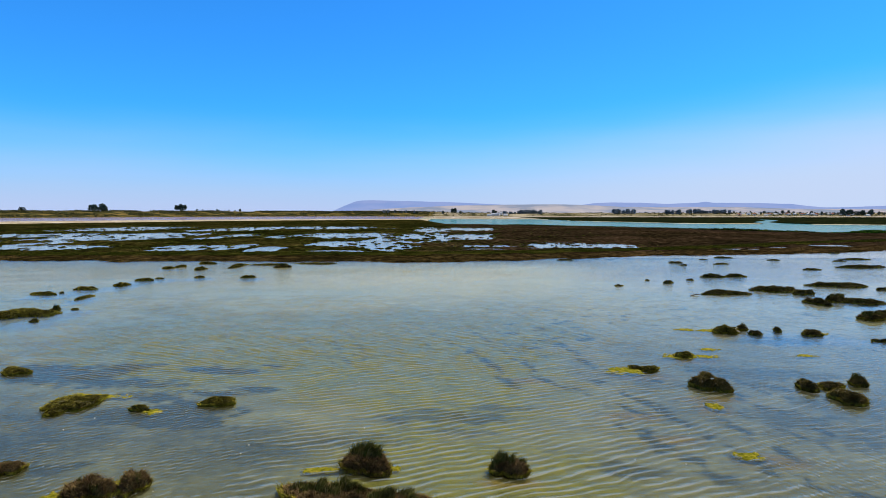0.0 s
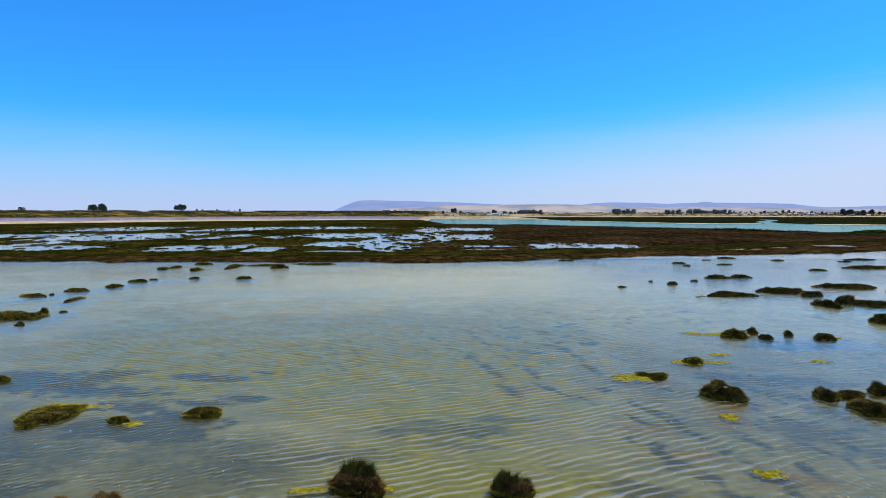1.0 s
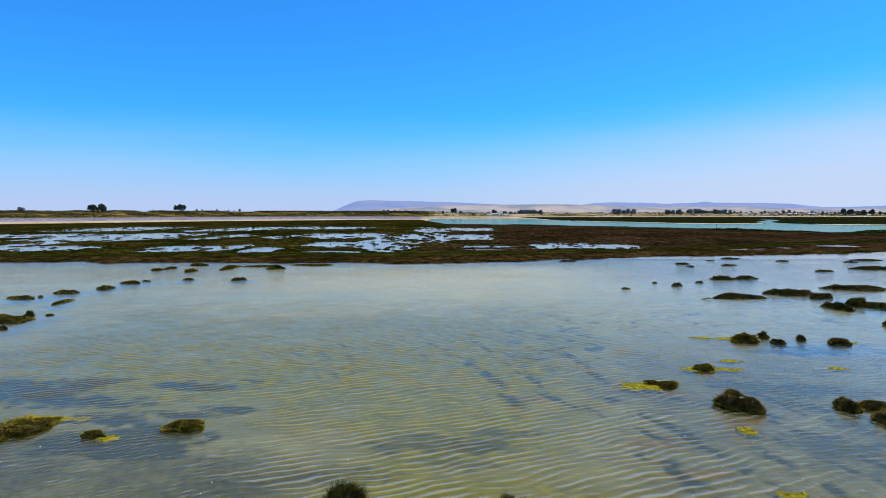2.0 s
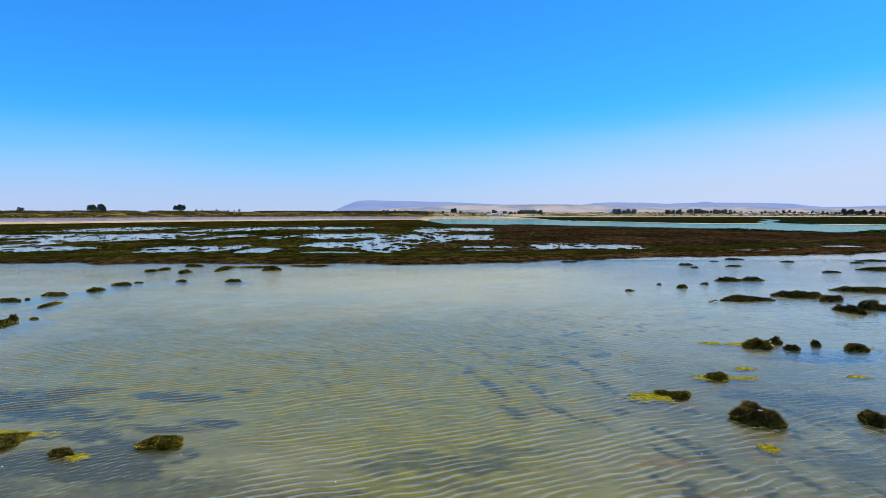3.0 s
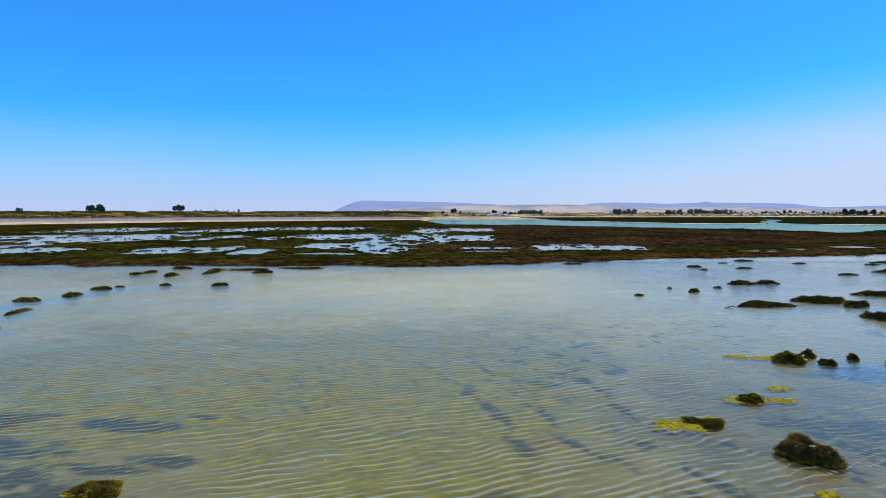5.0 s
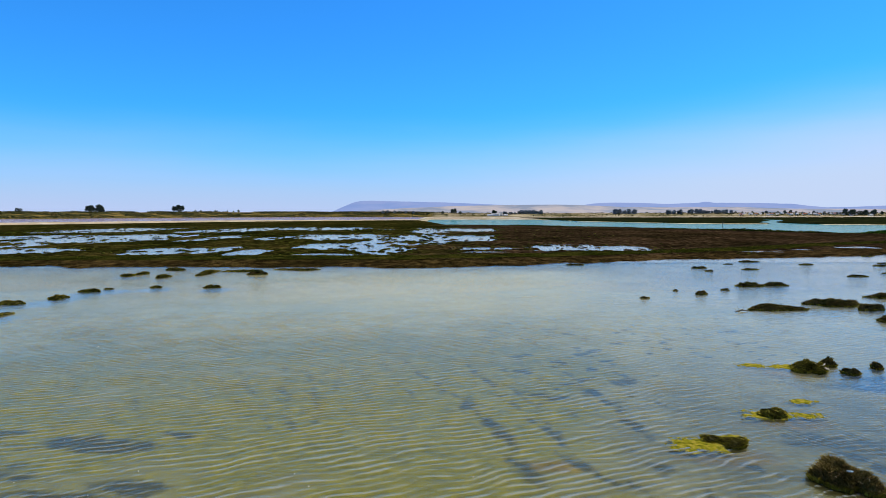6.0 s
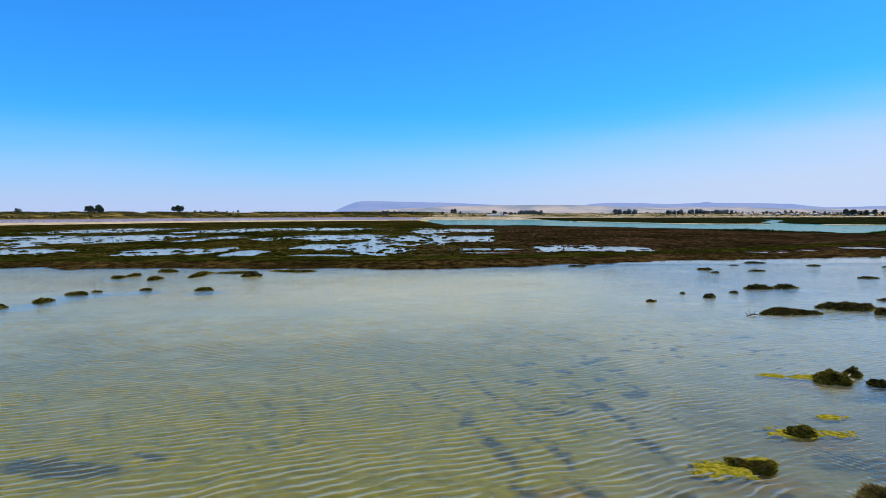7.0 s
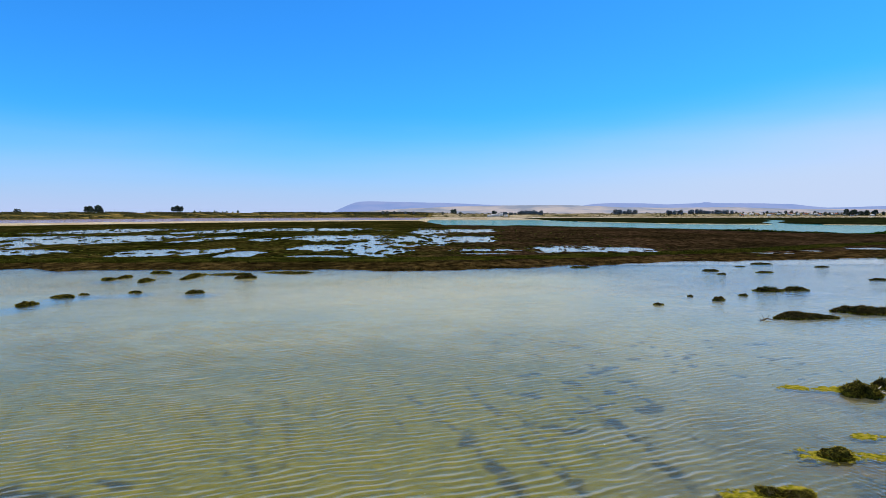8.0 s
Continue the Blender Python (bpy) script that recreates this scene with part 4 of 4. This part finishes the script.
algae(-19.8, 30.6, 2.2, 1.6)


# ---- plants on the saltmarsh ----
def marsh_plants(count, x0, x1, reach, size, name, material, label, seed, berm=False):
    rng = np.random.RandomState(seed)
    x = rng.uniform(x0, x1, count)
    y = (berm_line(x) + rng.normal(0, 4.5, count)) if berm else marsh_front(x) - 1 + rng.uniform(0, 1, count) ** 1.5 * reach
    z = marsh_height(x, y)
    ok = (z > 0.08) & (ripple_noise(x, y, 3.5, 1, 3) + rng.uniform(-0.12, 0.12, count) > (0.40 if berm else 0.50))
    base = np.stack([x, y, z - 0.1], -1)[ok]
    n = len(base)
    v, fc = blades(base, rng.normal(0, 0.45, (n, 3)) * (1, 1, 0), rng.uniform(0.5, 1.2, n) * size, rng.uniform(0.25, 0.6, n) * size, rng)
    return tagged(mesh_object(name, v, fc, material), label, "plants", kind="stuff")


marsh_plants(30000, -260, 330, 60, 0.42, "marsh_plants", MARSH_PLANT, "brown low saltmarsh plants along the lagoon", 5)
marsh_plants(14000, -260, 330, 3, 0.4, "shore_plants", MARSH_PLANT, "olive fringe plants along the marsh edge", 6)
marsh_plants(20000, -300, 340, 0, 0.55, "berm_plants", RUSH, "green rushes along a low berm", 7, True)


def pool_bushes(count, x0, x1, y0, y1, name, label, seed):
    """Low dark bushes along the edges of the marsh pools, too many to count."""
    rng = np.random.RandomState(seed)
    x, y = rng.uniform(x0, x1, count), rng.uniform(y0, y1, count)
    z = marsh_height(x, y)
    around = np.minimum(np.minimum(marsh_height(x + 3, y), marsh_height(x - 3, y)), np.minimum(marsh_height(x, y + 4), marsh_height(x, y - 4)))
    ok = (z > 0.1) & ((around < 0) | (rng.uniform(0, 1, count) < 0.06))
    at = np.stack([x, y, z], -1)[ok]
    verts, faces = [], []
    for p in at:
        s = rng.uniform(0.35, 0.9) * (0.7 + p[1] / 900)
        k = len(verts)
        turn = rng.uniform(0, 6.3)
        for j in range(5):
            a = turn + j * 1.2566
            verts.append((p[0] + s * math.cos(a) * rng.uniform(0.7, 1.3), p[1] + s * math.sin(a) * rng.uniform(0.7, 1.3), p[2] - 0.15))
        for j in range(5):
            a = turn + 0.5 + j * 1.2566
            verts.append((p[0] + 0.65 * s * math.cos(a), p[1] + 0.65 * s * math.sin(a), p[2] + s * rng.uniform(0.15, 0.4)))
        faces += [(k + j, k + (j + 1) % 5, k + 5 + (j + 1) % 5, k + 5 + j) for j in range(5)] + [(k + 5, k + 6, k + 7, k + 8, k + 9)]
    return tagged(mesh_object(name, verts, faces, RUSH), label, "bushes", kind="stuff")


pool_bushes(16000, -360, 110, 226, 640, "marsh_bushes", "low dark bushes round the marsh pools", 31)


def edge_bushes(count, x0, x1, size, name, label, seed, material):
    """A ragged line of bushes along the back of the marsh, where it meets the channel."""
    rng = np.random.RandomState(seed)
    verts, faces = [], []
    for _ in range(count):
        x = rng.uniform(x0, x1)
        here = float(ripple_noise(np.array([x]), np.array([0.0]), 24, 3, 3)[0])
        y = float(marsh_back(np.array([x]))[0]) - 2 - rng.uniform(0, 9)
        s = size * rng.uniform(0.5, 1.1) * (0.25 + 1.5 * max(0.0, here - 0.25))
        for _ in range(5):
            c = np.array([x, y, 0.3]) + rng.normal(0, 1, 3) * (s, s, 0) + (0, 0, abs(rng.normal(0.5, 0.3)) * s)
            k = len(verts)
            verts += [tuple(c + t) for t in rng.normal(0, 0.6 * s, (4, 3))]
            faces += [(k, k + 1, k + 2), (k, k + 2, k + 3), (k, k + 1, k + 3)]
    return tagged(mesh_object(name, verts, faces, material), label, "bushes", kind="stuff")


edge_bushes(4500, 8, 300, 0.85, "channel_bushes", "dark bushes along the tidal channel", 41, RUSH)
edge_bushes(3200, 285, 420, 1.0, "channel_reeds", "bright green reeds along the tidal channel", 42, REED_GREEN)


# ---- trees of the far shore ----
def limb(verts, faces, a, b, ra, rb, sides=7):
    a, b = Vector(a), Vector(b)
    way = (b - a).normalized()
    u = way.orthogonal().normalized()
    v = way.cross(u)
    start = len(verts)
    for p, r in ((a, ra), (b, rb)):
        for s in range(sides):
            t = 2 * math.pi * s / sides
            verts.append(tuple(p + (u * math.cos(t) + v * math.sin(t)) * r))
    for s in range(sides):
        faces.append((start + s, start + (s + 1) % sides, start + sides + (s + 1) % sides, start + sides + s))


def gum_tree(height, spread, bare, seed, lobes=20, leaves=LEAVES):
    rng = np.random.RandomState(seed)
    thing = tagged(new("gum_tree"), "dark gum tree with an open rounded crown", "tree", "trees on the far shore")
    verts, faces = [], []
    fork = Vector((rng.uniform(-0.4, 0.4), rng.uniform(-0.4, 0.4), height * bare))
    limb(verts, faces, (0, 0, -0.5), fork, height * 0.034, height * 0.024)
    cards, quads = [], []
    for k in range(lobes):
        f = (k + 0.5) / lobes
        a = k * 2.4 + rng.uniform(-0.4, 0.4)
        girth = math.sin(math.pi * (0.18 + 0.72 * f)) ** 0.7
        r = spread * girth * math.sqrt(rng.uniform(0.15, 1.0)) * 0.8
        c = Vector((r * math.cos(a), r * math.sin(a), height * (bare + 0.05 + (0.88 - bare) * f)))
        limb(verts, faces, fork, c, height * 0.012, height * 0.004, 5)
        size = height * rng.uniform(0.09, 0.17)
        for _ in range(75):
            p = Vector(rng.normal(0, 1, 3)).normalized()
            p = c + Vector((p.x, p.y, p.z * 0.8)) * size * rng.uniform(0.3, 1.05)
            n = Vector(rng.normal(0, 1, 3)).normalized()
            u = n.orthogonal().normalized() * height * rng.uniform(0.02, 0.045)
            v = n.cross(u) * rng.uniform(0.6, 1.2)
            s = len(cards)
            cards += [tuple(p - u - v), tuple(p + u - v * 0.6), tuple(p + u * 0.7 + v), tuple(p - u * 0.8 + v * 0.8)]
            quads.append((s, s + 1, s + 2, s + 3))
    mesh_object("trunk", verts, faces, BARK, thing, True, "grey trunk with limbs")
    mesh_object("crown", cards, quads, leaves, thing)
    return thing


TREES = [gum_tree(22, 9.5, 0.22, 1), gum_tree(20, 8.5, 0.25, 2), gum_tree(18, 9, 0.10, 3), gum_tree(14, 7.5, 0.06, 4), gum_tree(17, 9.5, 0.02, 5, 46, HAZED_LEAVES)]
placed = [0, 0, 0, 0, 0]


def plant_tree(kind, x, y, turn, scale=1.0):
    z = float(land_height(np.array([x * 1.0]), np.array([y * 1.0]))[0])
    m = pose(x, y, z - 0.3, 0, 0, turn) @ Matrix.Diagonal((scale, scale, scale, 1))
    if placed[kind] == 0:
        ob = TREES[kind]
        ob.matrix_basis = m
    else:
        ob = copy_thing(TREES[kind], pose(x, y, z - 0.3, 0, 0, turn))
        ob.scale = (scale, scale, scale)
    placed[kind] += 1
    return ob


def along(px, y):
    """x of a place seen at so many thousandths of the view's half width."""
    return px * y


rng_trees = random.Random(4)
Y1 = 2350
for kind, slope, scale in ((0, -0.5725, 1.2), (1, -0.568, 1.4), (2, -0.5645, 1.45), (0, -0.561, 1.45), (2, -0.558, 1.5), (1, -0.5545, 1.4), (0, -0.551, 1.25), (2, -0.5485, 1.1), (3, -0.566, 1.3), (3, -0.556, 1.3)):
    plant_tree(kind, slope * Y1, Y1 + rng_trees.uniform(-20, 20), rng_trees.uniform(0, 360), scale)
for kind, slope, scale in ((1, -0.4345, 1.2), (0, -0.4285, 1.3), (1, -0.4225, 1.3), (3, -0.4265, 1.1)):
    plant_tree(kind, slope * Y1, Y1, rng_trees.uniform(0, 360), scale)
for slope, scale in ((-0.690, 1.1), (-0.685, 1.0), (-0.72, 0.4), (-0.478, 0.35), (-0.46, 0.35), (-0.50, 0.3)):
    plant_tree(2, slope * 2500, 2500, rng_trees.uniform(0, 360), scale)


def tree_row(a, b, step, y, kinds, low, high):
    s = a
    while s < b:
        plant_tree(rng_trees.choice(kinds), s * y, y + rng_trees.uniform(-25, 25), rng_trees.uniform(0, 360), rng_trees.uniform(low, high))
        s += step * rng_trees.uniform(0.6, 1.4)


tree_row(-0.400, -0.325, 0.008, 3000, (3, 2), 0.5, 0.8)
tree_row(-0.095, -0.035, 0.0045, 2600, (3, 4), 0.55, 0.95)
tree_row(0.001, 0.006, 0.006, 2600, (2,), 0.7, 0.8)
tree_row(0.016, 0.034, 0.006, 2650, (2, 0), 0.8, 1.1)
tree_row(0.084, 0.092, 0.004, 2650, (0, 2), 0.9, 1.0)
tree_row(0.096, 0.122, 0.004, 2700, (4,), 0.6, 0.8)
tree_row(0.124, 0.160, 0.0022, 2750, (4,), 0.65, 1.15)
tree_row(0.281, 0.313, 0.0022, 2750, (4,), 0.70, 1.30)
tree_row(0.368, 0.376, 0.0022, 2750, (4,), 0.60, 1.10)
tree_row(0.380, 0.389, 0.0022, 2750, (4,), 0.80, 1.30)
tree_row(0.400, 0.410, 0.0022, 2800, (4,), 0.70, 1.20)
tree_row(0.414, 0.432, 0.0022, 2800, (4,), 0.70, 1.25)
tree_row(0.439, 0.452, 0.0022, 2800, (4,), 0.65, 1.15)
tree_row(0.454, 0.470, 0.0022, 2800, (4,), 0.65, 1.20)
tree_row(0.480, 0.615, 0.010, 2700, (3, 2, 1), 0.6, 1.0)
tree_row(0.615, 0.660, 0.008, 2600, (2, 3), 0.7, 0.9)
tree_row(0.653, 0.705, 0.0055, 2500, (0, 1, 2), 0.9, 1.35)
tree_row(0.71, 0.80, 0.010, 2600, (2, 3), 0.7, 0.9)


def far_shrubs(count, x0, x1, depth, size, name, label, seed):
    """Bushes too far off to tell apart, each a heap of leaf cards."""
    rng = np.random.RandomState(seed)
    x = rng.uniform(x0, x1, count)
    y = np.where(x < -60, pan_back(x), 2300) + 25 + rng.uniform(0, 1, count) ** 0.7 * depth
    ok = ripple_noise(x, y, 70, 2, 3) > 0.46
    x, y = x[ok], y[ok]
    z = land_height(x, y)
    verts, faces = [], []
    for px, py, pz in zip(x, y, z):
        s = size * rng.uniform(0.5, 1.5)
        for _ in range(9):
            c = np.array([px, py, pz]) + rng.normal(0, 1, 3) * (s, s, 0) + (0, 0, abs(rng.normal(0.4, 0.3)) * s)
            k = len(verts)
            for t in rng.normal(0, 0.45 * s, (4, 3)):
                verts.append(tuple(c + t))
            faces.append((k, k + 1, k + 2))
            faces.append((k, k + 2, k + 3))
            faces.append((k, k + 1, k + 3))
    return tagged(mesh_object(name, verts, faces, SHRUB), label, "shrubs", kind="stuff")


far_shrubs(16000, -2100, -60, 560, 2.2, "far_scrub", "dark green scrub along the far shore", 21)
far_shrubs(1500, -60, 2300, 700, 2.6, "field_scrub", "scattered scrub on the far fields", 22)


# ---- houses of the far shore ----
def house(x, y, w, d, h, roof, turn=0.0):
    z = float(land_height(np.array([x * 1.0]), np.array([y * 1.0]))[0])
    thing = tagged(new("house"), "small white house with a %s pitched roof" % ("red" if roof is ROOF_RED else "grey"), "house", "houses on the far shore")
    thing.matrix_basis = pose(x, y, z - 0.2, 0, 0, turn)
    a, b = w / 2, d / 2
    walls = mesh_object("walls", [(-a, -b, 0), (a, -b, 0), (a, b, 0), (-a, b, 0), (-a, -b, h), (a, -b, h), (a, b, h), (-a, b, h), (-a, 0, h + d * 0.32), (a, 0, h + d * 0.32)],
                [(0, 1, 5, 4), (2, 3, 7, 6), (1, 2, 6, 9, 5), (3, 0, 4, 8, 7), (0, 3, 2, 1)], PLASTER, thing)
    e, t = 0.5, 0.25
    ridge_z = h + d * 0.32 + 0.12
    eave_z = h - e * 0.64 + 0.12
    verts = [(-a - e, -b - e, eave_z), (a + e, -b - e, eave_z), (a + e, 0, ridge_z), (-a - e, 0, ridge_z), (a + e, b + e, eave_z), (-a - e, b + e, eave_z)]
    verts += [(vx, vy, vz + t) for vx, vy, vz in verts]
    mesh_object("roof", verts, [(0, 1, 2, 3), (3, 2, 4, 5), (6, 9, 8, 7), (9, 11, 10, 8), (0, 6, 7, 1), (5, 4, 10, 11), (0, 3, 9, 6), (3, 5, 11, 9), (1, 7, 8, 2), (2, 8, 10, 4)], roof, thing)
    for k, off in enumerate((-0.3, 0.0, 0.3)):
        low, wide = (0.0, 0.5) if k == 1 else (1.0, 0.7)
        bm = bmesh.new()
        bmesh.ops.create_cube(bm, size=1, matrix=Matrix.Translation((off * w, -b - 0.03, (low + 2.2) / 2)) @ Matrix.Diagonal((wide * 2, 0.1, 2.2 - low, 1)))
        part("door" if k == 1 else "window", bm, WOOD if k == 1 else DARK_GLASS, walls)
    return thing


for slope, y, w, d, h, roof in (
        (0.0770, 2480, 18, 9, 4.5, ROOF_GREY), (0.0850, 2500, 26, 11, 6.0, ROOF_GREY), (0.0905, 2490, 14, 9, 8.5, ROOF_GREY), (0.0960, 2500, 9, 8, 10.5, ROOF_GREY), (0.1030, 2470, 16, 9, 4.5, ROOF_GREY)):
    house(slope * y, y, w, d, h, roof, rng_trees.uniform(-20, 20))
for k in range(26):
    slope = 0.485 + k * 0.0085 + rng_trees.uniform(-0.003, 0.003)
    y = rng_trees.uniform(2480, 2700)
    house(slope * y, y, rng_trees.uniform(10, 20), rng_trees.uniform(8, 11), rng_trees.uniform(3.2, 5.5), ROOF_RED if k % 3 == 0 else ROOF_GREY, rng_trees.uniform(-30, 30))


# ---- driftwood and poles ----
def driftwood(x, y):
    thing = tagged(new("driftwood"), "bleached branching driftwood snag in shallow water", "driftwood")
    thing.location = (x, y, 0)
    for name, segs in (("stem", (((-0.9, 0.1, -0.15), (0.1, 0.0, 0.22), 0.13, 0.10), ((0.1, 0.0, 0.22), (0.9, -0.1, 0.12), 0.10, 0.05))),
                       ("branch", (((-0.2, 0.05, 0.1), (-0.5, 0.2, 0.75), 0.06, 0.02),)), ("branch", (((0.2, 0.0, 0.2), (0.35, -0.1, 0.8), 0.05, 0.015),)),
                       ("branch", (((-0.6, 0.1, 0.0), (-1.1, 0.0, 0.55), 0.05, 0.015),))):
        verts, faces = [], []
        for a, b, ra, rb in segs:
            limb(verts, faces, a, b, ra, rb, 8)
        made = mesh_object(name, verts, faces, WOOD, stem if name == "branch" else thing, True)
        if name == "stem":
            stem = made
    return thing


driftwood(45.5, 110.0)



def drift_log(x, y, z, length, turn, tilt):
    """A bleached log that lies on a clump, worn thinner towards one end, with a broken branch stub."""
    thing = tagged(new("drift_log"), "bleached tan drift log lying across a marsh clump", "log")
    thing.matrix_basis = pose(x, y, z, 0, tilt, turn)
    verts, faces = [], []
    steps = 7
    for k in range(steps):
        f0, f1 = k / steps, (k + 1) / steps
        bend = lambda f: (length * (f - 0.5), 0.10 * math.sin(3.0 * f), 0.06 * math.sin(5.0 * f))
        limb(verts, faces, bend(f0), bend(f1), 0.20 - 0.09 * f0, 0.20 - 0.09 * f1, 10)
    faces += [tuple(range(9, -1, -1)), tuple(range(len(verts) - 10, len(verts)))]
    trunk = mesh_object("trunk", verts, faces, PALE_WOOD, thing, True)
    verts, faces = [], []
    limb(verts, faces, (0.1, 0.05, 0.05), (0.35, 0.25, 0.40), 0.07, 0.04, 8)
    faces.append(tuple(range(8, 16)))
    mesh_object("branch_stub", verts, faces, PALE_WOOD, trunk, True)
    return thing


drift_log(35.9, 75.4, 0.42, 1.5, -28, 10)


def litter_scrap(x, y, z):
    """A crumpled scrap of plastic sheet caught in the growth."""
    thing = tagged(new("litter_scrap"), "crumpled pale blue plastic scrap caught in a tussock", "litter")
    thing.location = (x, y, z)
    rng = np.random.RandomState(9)
    n = 9
    verts = [(0.24 * (i / (n - 1) - 0.5) * rng.uniform(0.8, 1.2), 0.18 * (j / (n - 1) - 0.5) * rng.uniform(0.8, 1.2), 0.10 * rng.uniform(0, 1)) for j in range(n) for i in range(n)]
    faces = [(j * n + i, j * n + i + 1, j * n + n + i + 1, j * n + n + i) for j in range(n - 1) for i in range(n - 1)]
    sheet_part = mesh_object("crumpled_sheet", verts, faces, PLASTIC, thing)
    thick = sheet_part.modifiers.new("thickness", "SOLIDIFY")
    thick.thickness = 0.006
    return thing


litter_scrap(22.75, 51.6, 0.82)


def dry_twigs(x, y, z, spread, count, seed):
    """A loose handful of bleached dead stems on a clump."""
    rng = np.random.RandomState(seed)
    thing = tagged(new("dead_stems"), "bleached dead stems lying on a marsh clump", "stems")
    thing.location = (x, y, z)
    for _ in range(count):
        verts, faces = [], []
        p, a, l = rng.uniform(-0.5, 0.5, 2) * spread, rng.uniform(0, 2 * math.pi), rng.uniform(0.18, 0.45)
        q = (p[0] + l * math.cos(a), p[1] + l * math.sin(a) * 0.6, rng.uniform(0.0, 0.12))
        limb(verts, faces, (p[0], p[1], -0.05), q, 0.011, 0.006, 5)
        mesh_object("stem", verts, faces, PALE_WOOD, thing, True)
    return thing


dry_twigs(22.5, 51.2, 0.78, 1.6, 5, 3)
dry_twigs(-18.6, 32.4, 0.76, 1.2, 5, 4)
dry_twigs(32.0, 48.2, 0.70, 1.4, 3, 5)
dry_twigs(-4.6, 35.2, 0.66, 1.0, 4, 6)


def foam_glint_flecks(count):
    """Small white flecks on the lagoon: drifting foam and down, and modelled wave glints."""
    rng = np.random.RandomState(77)
    verts, faces = [], []
    for _ in range(count):
        y = 30 + 75 * rng.uniform(0, 1) ** 1.3
        x = rng.uniform(-0.72, 0.72) * y
        size = rng.uniform(0.02, 0.05)
        v, f = dome(rng.uniform(0, 2 * math.pi, 4), size * rng.uniform(1.2, 3.0), size * 1.4, size * 0.6, 2, 7, rng, 0.03)
        z = float(wave_height(np.array([x]), np.array([y]))[0])
        faces += [tuple(i + len(verts) for i in face) for face in f]
        verts += [(vx + x, vy + y, vz + z) for vx, vy, vz in v]
    return tagged(mesh_object("foam_glint_flecks", verts, faces, PLASTER), "small white flecks of foam and glint on the water", "foam", kind="stuff")


foam_glint_flecks(110)


def pole(x, y, z, height, label):
    thing = tagged(new("pole"), label, "pole")
    thing.location = (x, y, z)
    verts, faces = [], []
    limb(verts, faces, (0, 0, -0.6), (0, 0, height), 0.16, 0.11, 8)
    post = mesh_object("post", verts, faces, WOOD, thing, True)
    bm = bmesh.new()
    bmesh.ops.create_cube(bm, size=1, matrix=Matrix.Translation((0, 0, height - 0.6)) @ Matrix.Diagonal((1.8, 0.14, 0.16, 1)))
    part("crossbar", bm, WOOD, post)
    return thing


pole(249, 560, -0.2, 7.0, "thin wooden marker pole standing in the channel")
for x, y in ((-1245, 2350), (-290, 2400), (-105, 2600), (900, 2600), (350, 2600)):
    pole(x, y, float(land_height(np.array([x * 1.0]), np.array([y * 1.0]))[0]), 12.0, "weathered wooden utility pole on the far shore")
